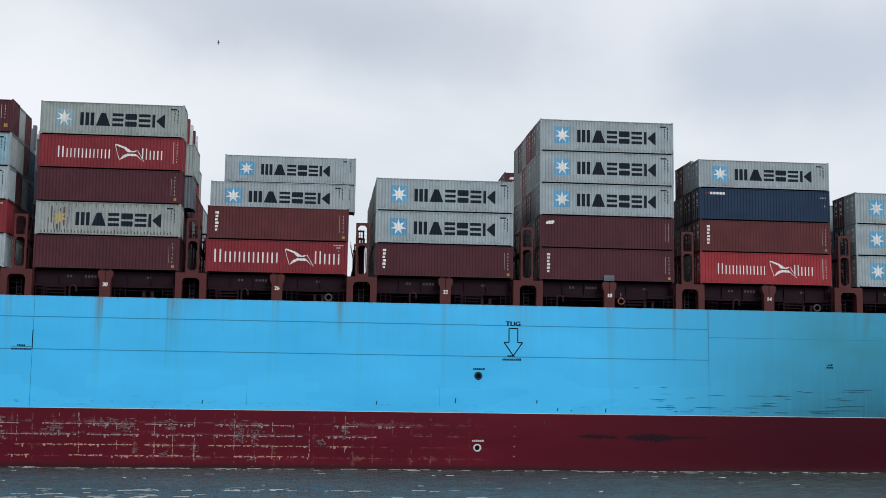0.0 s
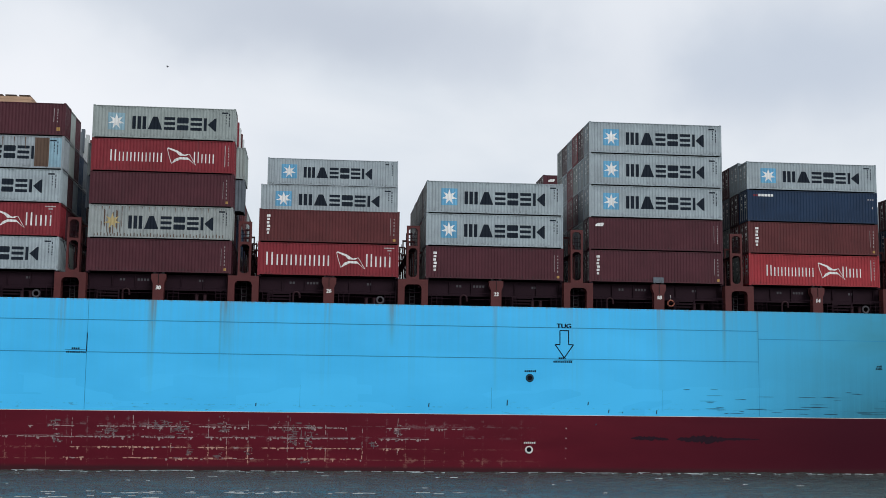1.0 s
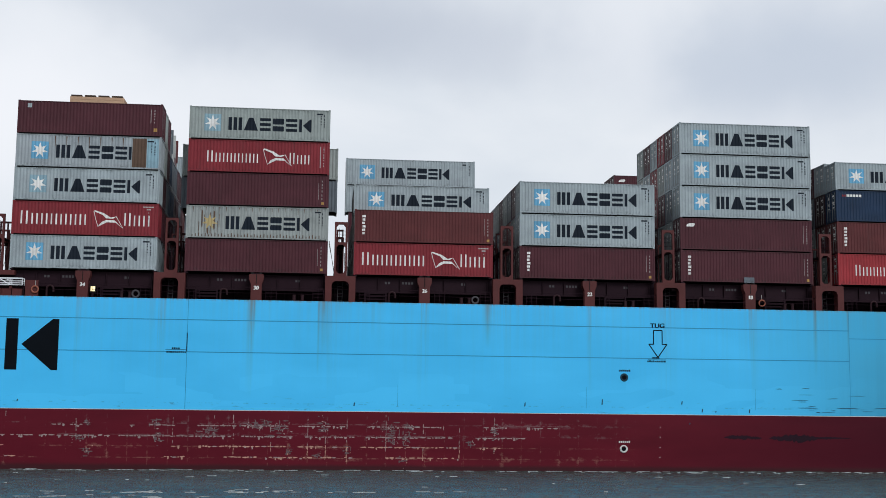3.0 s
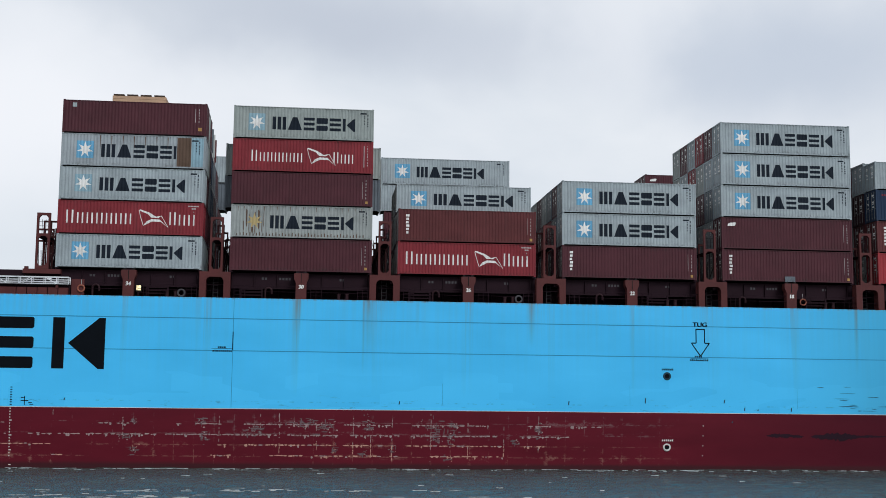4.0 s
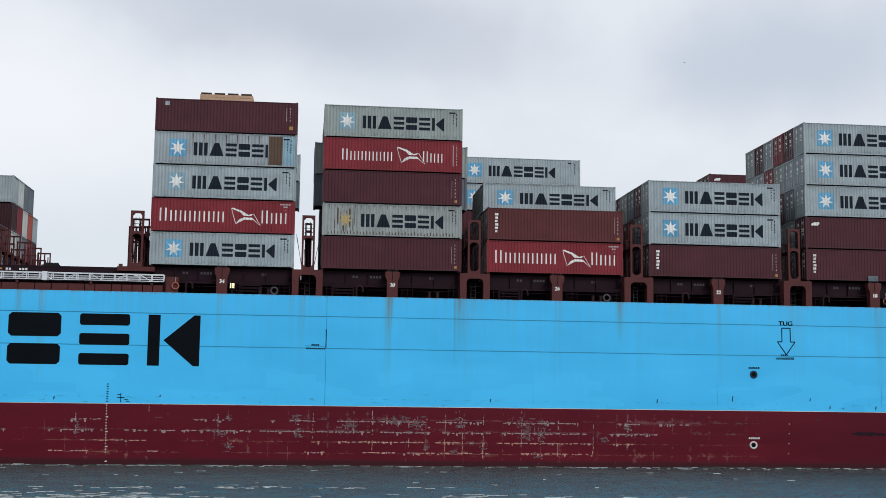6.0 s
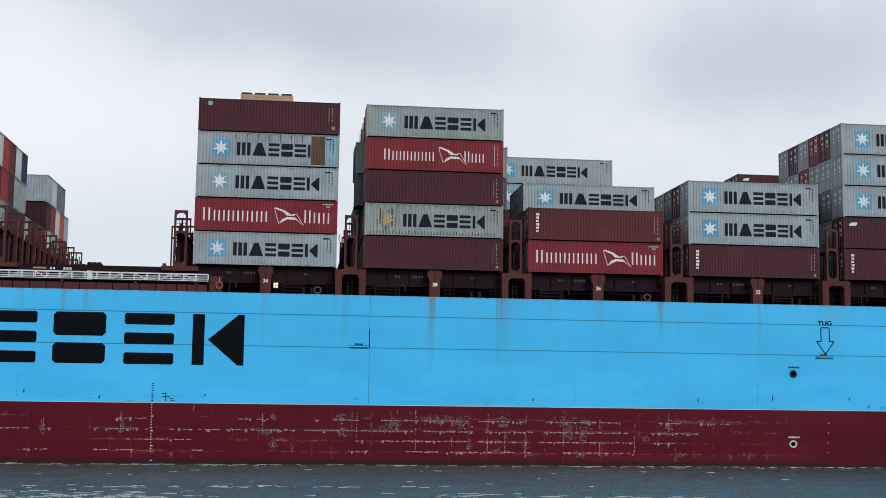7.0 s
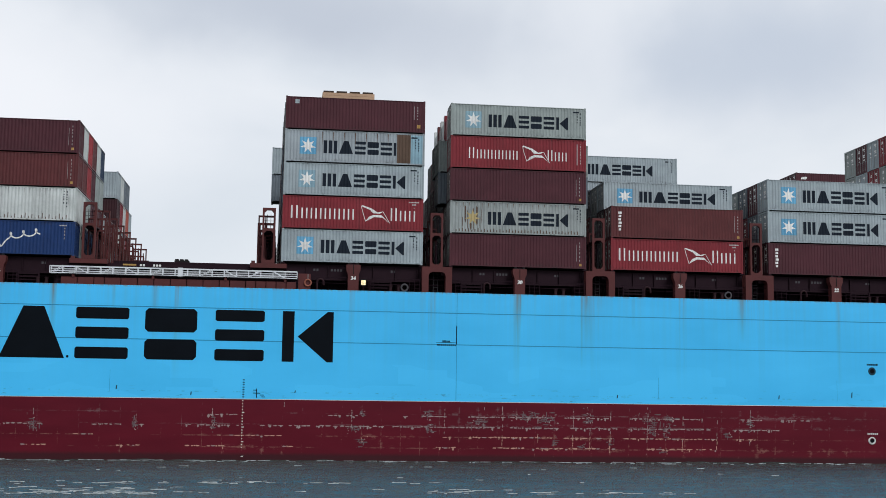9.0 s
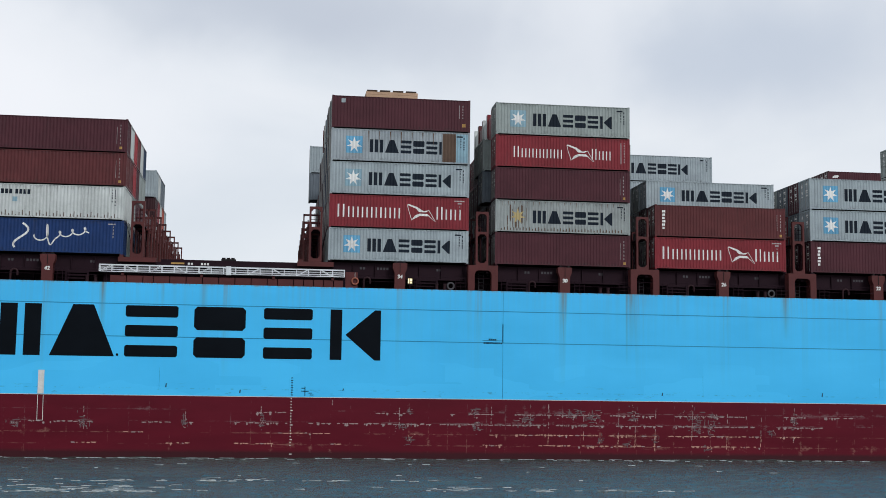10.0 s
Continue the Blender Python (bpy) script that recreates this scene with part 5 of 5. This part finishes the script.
# ---------------------------------------------------------------- loose things on deck and on the stacks
def flat_rack(m, colour, label):
    ob = thing("flat_rack", m, label, "flat rack", "empty flat racks on the stacks")
    bm = bmesh.new()
    box(bm, 0.1, LENGTH - 0.1, 0.02, WIDE - 0.02, 0.02, 0.55)
    part("base", bm, PAINTS[colour], ob)
    for x in (0.0, LENGTH - 0.3):
        bm = bmesh.new()
        for y in (0.0, WIDE - 0.3):
            box(bm, x, x + 0.3, y, y + 0.3, 0.55, 2.75)
        box(bm, x + 0.08, x + 0.2, 0.3, WIDE - 0.3, 0.55, 2.2)
        part("end_frame", bm, PAINTS[colour], ob)
    MOVERS.append(ob)


for r, colour in ((1, "red"), (2, "white"), (3, "rust_brown"), (4, "white")):
    flat_rack(pose(BAYS["B"], STACK + ROW * r, BASE + 4 * TIER), colour, "%s steel flat rack with raised end frames" % NAMES[colour])
for r, colour in ((3, "slate"), (4, "white"), (5, "rust_brown")):
    flat_rack(pose(BAYS["A"] - 0.05 * r, STACK + ROW * r, BASE + 4 * TIER), colour, "%s steel flat rack with raised end frames" % NAMES[colour])


def crate():
    ob = thing("cargo_crate", pose(-35.5, STACK + ROW * 2 + 0.1, BASE + 5 * TIER), "tan boarded cargo crate with dark straps on top", "crate")
    for i in range(6):
        bm = bmesh.new()
        box(bm, 0.02, 4.78, 0.0, 2.2, 0.28 * i, 0.272 + 0.28 * i)
        soften(bm, 0.012)
        part("board", bm, WOOD, ob)
    for i in range(4):
        bm = bmesh.new()
        box(bm, 0.1 + 1.2 * i, 1.05 + 1.2 * i, -0.02, 2.22, 1.70, 1.82)
        part("batten", bm, TARP, ob, "dark batten")
    MOVERS.append(ob)


crate()


def gangway():
    x0, x1, y0, y1, z0, z1 = -57.78, -37.41, 100.74, 101.38, 15.82, 16.40
    ob = thing("accommodation_ladder", pose(0, 0, 0), "stowed white aluminium accommodation ladder with truss sides", "gangway")
    for y in (y0, y1):
        bm = bmesh.new()
        for z in (z0, z1):
            box(bm, x0, x1, y - 0.03, y + 0.03, z - 0.028, z + 0.028)
        for q, r in ((0.30, 0.024), (0.62, 0.014)):
            box(bm, x0, x1, y - 0.02, y + 0.02, z0 + q * (z1 - z0) - r, z0 + q * (z1 - z0) + r)
        part("rail", bm, ALU, ob)
        n = 20
        for i in range(n + 1):
            x = x0 + (x1 - x0) * i / n
            bm = bmesh.new()
            box(bm, x - 0.03, x + 0.03, y - 0.025, y + 0.025, z0, z1)
            part("post", bm, ALU, ob)
        for i in range(0, n, 2):
            a, b = x0 + (x1 - x0) * i / n, x0 + (x1 - x0) * (i + 1) / n
            bm = bmesh.new()
            if (i // 2) % 2:
                a, b = b, a
            bar(bm, (a, y, z0), (b, y, z1), 0.028)
            part("diagonal", bm, ALU, ob)
    bm = bmesh.new()
    box(bm, x0, x1, y0 + 0.03, y1 - 0.03, z0, z0 + 0.05)
    part("tread_floor", bm, GEAR, ob, "dark tread floor")
    bm = bmesh.new()
    box(bm, -47.36, -46.96, y0 - 0.05, y1 + 0.05, z0 - 0.08, z1 + 0.08)
    part("turntable_clamp", bm, ALU, ob)
    for x in (-56.0, -49.5, -43.5, -38.5):
        bm = bmesh.new()
        box(bm, x, x + 0.2, y0 + 0.1, y1, 15.5, z0 - 0.04)
        part("cradle", bm, SHIP_BROWN, ob)
    MOVERS.append(ob)


gangway()

# low brown bulwark boxes under the ladder
x = -56.89
rnd = random.Random(8)
while x < -37.9:
    w = rnd.choice((1.35, 1.35, 1.35, 0.85))
    bm = bmesh.new()
    box(bm, x, x + w - 0.06, 100.93, 101.3, DECK, 15.52)
    soften(bm, 0.02)
    part("bulwark_box", bm, SHIP_BROWN, ship, "red-brown bulwark box")
    x += w
bm = bmesh.new()
box(bm, -57.5, -37.4, 101.5, 101.7, DECK, 16.2)
box(bm, -56.8, -37.7, 102.2, 103.0, 16.5, 16.85)
part("ladder_recess", bm, HATCH, ship)
# open hatch between the stacks, with its marks
for k in range(3):
    bm = bmesh.new()
    y0 = STACK + 1.6 + 12.5 * k
    box(bm, -53.0, -41.2, y0, y0 + 12.2, 16.57, 17.2 + 0.02 * k)
    for q in range(6):
        box(bm, -52.8 + q * 2.2, -52.5 + q * 2.2, y0 - 0.05, y0, 16.6, 17.15)
    part("hatch_cover", bm, HATCH, ship, "bare dark brown hatch cover")
bm = bmesh.new()
box(bm, -47.96, -46.71, 104.0, 104.8, 17.2, 17.42)
for q in (-47.91, -47.51, -47.11):
    box(bm, q, q + 0.3, 104.1, 104.7, 17.42, 17.55)
part("hatch_stop", bm, SEAL, ship)
bm = bmesh.new()
box(bm, -52.06, -50.96, 102.17, 102.19, 16.70, 16.84)
part("hatch_mark", bm, YELLOW, ship)
bm = bmesh.new()
for q in (-50.66, -50.41, -49.56, -49.31, -49.06):
    box(bm, q, q + 0.17, 102.17, 102.19, 16.66, 16.84)
part("hatch_mark", bm, WHITE, ship)


def life_ring(x, z):
    ob = thing("life_ring", pose(x, 101.2, z), "faded orange life ring hung on the rail", "life ring", "life rings along the rail")
    bm = bmesh.new()
    torus(bm, 0, 0, 0, 0.27, 0.065)
    part("ring", bm, ORANGE, ob)
    bm = bmesh.new()
    bar(bm, (0, 0.1, 0.3), (0, 0.1, 0.75), 0.03)
    part("hook", bm, STEEL, ob)
    MOVERS.append(ob)


for x in (BAYS["E"] + 7.2, BAYS["A"] + 2.3):
    life_ring(x, 15.52)


def vent(x, h=0.75):
    """An inverted-U air pipe on the deck."""
    bm = bmesh.new()
    pts = [(0, 0), (0, h)] + [(0.28 - 0.28 * math.cos(q * math.pi / 6), h + 0.28 * math.sin(q * math.pi / 6)) for q in range(1, 7)] + [(0.56, h - 0.25)]
    rings = []
    for k, (px, pz) in enumerate(pts):
        a, b = pts[max(0, k - 1)], pts[min(len(pts) - 1, k + 1)]
        side = Vector((b[1] - a[1], 0, a[0] - b[0])).normalized()
        rings.append([bm.verts.new(Vector((x + px, 102.0, DECK + pz)) + 0.09 * (math.cos(q * math.tau / 8) * side + Vector((0, math.sin(q * math.tau / 8), 0)))) for q in range(8)])
    for a, b in zip(rings, rings[1:]):
        for q in range(8):
            bm.faces.new((a[q], a[(q + 1) % 8], b[(q + 1) % 8], b[q]))
    part("air_pipe", bm, GEAR, ship, "inverted-U air pipe")


def bollard(x, w=0.7):
    bm = bmesh.new()
    for q in (0, w):
        bar(bm, (x + q, 101.5, DECK), (x + q, 101.5, DECK + 0.55), 0.14, 10)
        bar(bm, (x + q, 101.5, DECK + 0.5), (x + q, 101.5, DECK + 0.58), 0.18, 10)
    box(bm, x - 0.3, x + w + 0.3, 101.25, 101.75, DECK, DECK + 0.08)
    part("bollard", bm, GEAR, ship, "pair of deck bollards")


def fairlead(x):
    bm = bmesh.new()
    torus(bm, x, 101.3, DECK + 0.40, 0.28, 0.085, 16, 6)
    part("fairlead", bm, DIM, ship, "round mooring fairlead")


def rack(x, w=1.9):
    bm = bmesh.new()
    for z in (0.3, 0.55, 0.8):
        box(bm, x, x + w, 101.6, 101.72, DECK + z, DECK + z + 0.1)
    for q in (0, w - 0.12):
        box(bm, x + q, x + q + 0.12, 101.55, 101.75, DECK, DECK + 0.95)
    part("gear_rack", bm, HATCH, ship, "low gear rack")


for key in "ZABCDEFG":
    left = BAYS[key]
    vent(left + (3.1 if key != "E" else 1.6))
    bollard(left + 9.4)
    if key in "ACF":
        fairlead(left + 10.6)
    rack(left + (1.0 if key in "BC" else 7.6))
    for q in (0.5, 7.0, 11.0):
        bm = bmesh.new()
        for z in (0.35, 0.7, 1.05):
            bar(bm, (left + q, 101.15, DECK + z), (left + q + 0.9, 101.15, DECK + z), 0.02)
        for dx in (0, 0.45, 0.9):
            bar(bm, (left + q + dx, 101.15, DECK), (left + q + dx, 101.15, DECK + 1.05), 0.024)
        tagged(part("guard_rail", bm, HATCH, ship), kind="stuff")
bm = bmesh.new()                         # bracket at the ladder's forward end
prism(bm, [(-37.3, DECK), (-36.25, DECK), (-36.25, 16.3), (-37.3, 16.3)], 101.3, 101.5)
part("ladder_bracket", bm, SHIP_BROWN, ship)
box_light = thing("deck_lamp", pose(BAYS["A"] + 7.05, 101.25, 15.35), "lit yellowish floodlight by the pillar", "lamp")
bm = bmesh.new()
box(bm, -0.25, 0.25, 0.0, 0.2, 0.0, 0.62)
part("housing", bm, SEAL, box_light)
bm = bmesh.new()
box(bm, -0.18, 0.18, -0.012, 0.0, 0.1, 0.52)
part("glass", bm, GLOW, box_light, "glowing lamp glass")
bm = bmesh.new()
box(bm, -0.05, 0.05, 0.02, 0.12, -0.38, 0.0)
part("stand", bm, HATCH, box_light)
MOVERS.append(box_light)
# junction box on the side of a stack
plate = thing("cable_box", pose(BAYS["E"] + 5.75, STACK - 0.09, BASE + 0.02), "small grey cable box on the container's lower rail", "cable box")
bm = bmesh.new()
box(bm, 0, 0.95, 0, 0.07, 0, 0.5)
soften(bm, 0.02)
part("case", bm, PAINTS["slate"], plate)
MOVERS.append(plate)


# ---------------------------------------------------------------- gulls
FEATHER = paint("grey_gull_feathers", (0.10, 0.10, 0.11), rough=0.8, wear=0.0)


def gull():
    ob = thing("gull", pose(0, 0, 0), "small dark gull gliding over the water", "gull")
    bm = bmesh.new()
    ring = [(-0.28, 0.01), (-0.15, 0.055), (0.05, 0.075), (0.2, 0.05), (0.3, 0.01)]
    rows = [[bm.verts.new((x, r * math.cos(k * math.tau / 8), r * math.sin(k * math.tau / 8))) for k in range(8)] for x, r in ring]
    for a, b in zip(rows, rows[1:]):
        for k in range(8):
            bm.faces.new((a[k], a[(k + 1) % 8], b[(k + 1) % 8], b[k]))
    part("body", bm, FEATHER, ob)
    for s in (-1, 1):
        bm = bmesh.new()
        outline = [(0.10, 0.05, 0.0), (0.16, 0.32, 0.10), (0.02, 0.68, 0.02), (-0.04, 0.66, 0.02), (-0.02, 0.32, 0.09), (-0.10, 0.05, 0.0)]
        up = [bm.verts.new((x, s * y, z + 0.012)) for x, y, z in outline]
        dn = [bm.verts.new((x, s * y, z - 0.012)) for x, y, z in outline]
        for a, b, c, d in ((0, 1, 4, 5), (1, 2, 3, 4)):
            bm.faces.new((up[a], up[b], up[c], up[d]))
            bm.faces.new((dn[d], dn[c], dn[b], dn[a]))
        n = len(outline)
        for k in range(n):
            bm.faces.new((up[k], dn[k], dn[(k + 1) % n], up[(k + 1) % n]))
        part("wing", bm, FEATHER, ob)
    return ob


gulls = [gull(), gull()]


# ---------------------------------------------------------------- what moves
def motions():
    for ob in MOVERS:
        m = ob.matrix_basis.copy()
        walk(ob, [(t, pose(SPEED * t, DRIFT * t, HEAVE * t, 0, TRIM, 0) @ m) for t in (0.0, 5.0, 10.0)])
    for ob in (water, foam):
        walk(ob, [(t, pose(0.10 * t, -0.12 * t, 0)) for t in (0.0, 5.0, 10.0)])
    walk(gulls[0], [(0.0, pose(-20.4, 230.0, 74.7, 30, 12, 188)), (0.4, pose(-22.8, 230.0, 70.5, -20, 12, 188)), (0.7, pose(-25.8, 230.0, 69.0, 25, 12, 188)), (1.0, pose(-30.2, 230.0, 70.0, -35, 12, 188)), (1.3, pose(-37.5, 230.0, 73.6, 20, 12, 188)), (1.6, pose(-45.3, 230.0, 77.2, -15, 12, 188)), (2.0, pose(-56.3, 230.0, 81.4, 20, 12, 188)), (2.4, pose(-68.4, 230.0, 86.1, -10, 12, 188)), (10.0, pose(-480.0, 230.0, 200.0, 10, 12, 188))])
    walk(gulls[1], [(0.0, pose(460.0, 330.0, 70.0, 10, 12, 188)), (4.8, pose(153.3, 330.0, 94.5, 15, 12, 188)), (5.1, pose(141.0, 330.0, 96.6, -15, 12, 188)), (5.3, pose(133.3, 330.0, 98.0, 15, 12, 188)), (5.5, pose(125.5, 330.0, 99.3, -10, 12, 188)), (5.7, pose(117.4, 330.0, 99.8, 10, 12, 188)), (6.2, pose(99.3, 330.0, 105.5, -10, 12, 188)), (6.7, pose(79.7, 330.0, 117.7, 10, 12, 188)), (10.0, pose(-60.0, 330.0, 230.0, 10, 12, 188))])


motions()
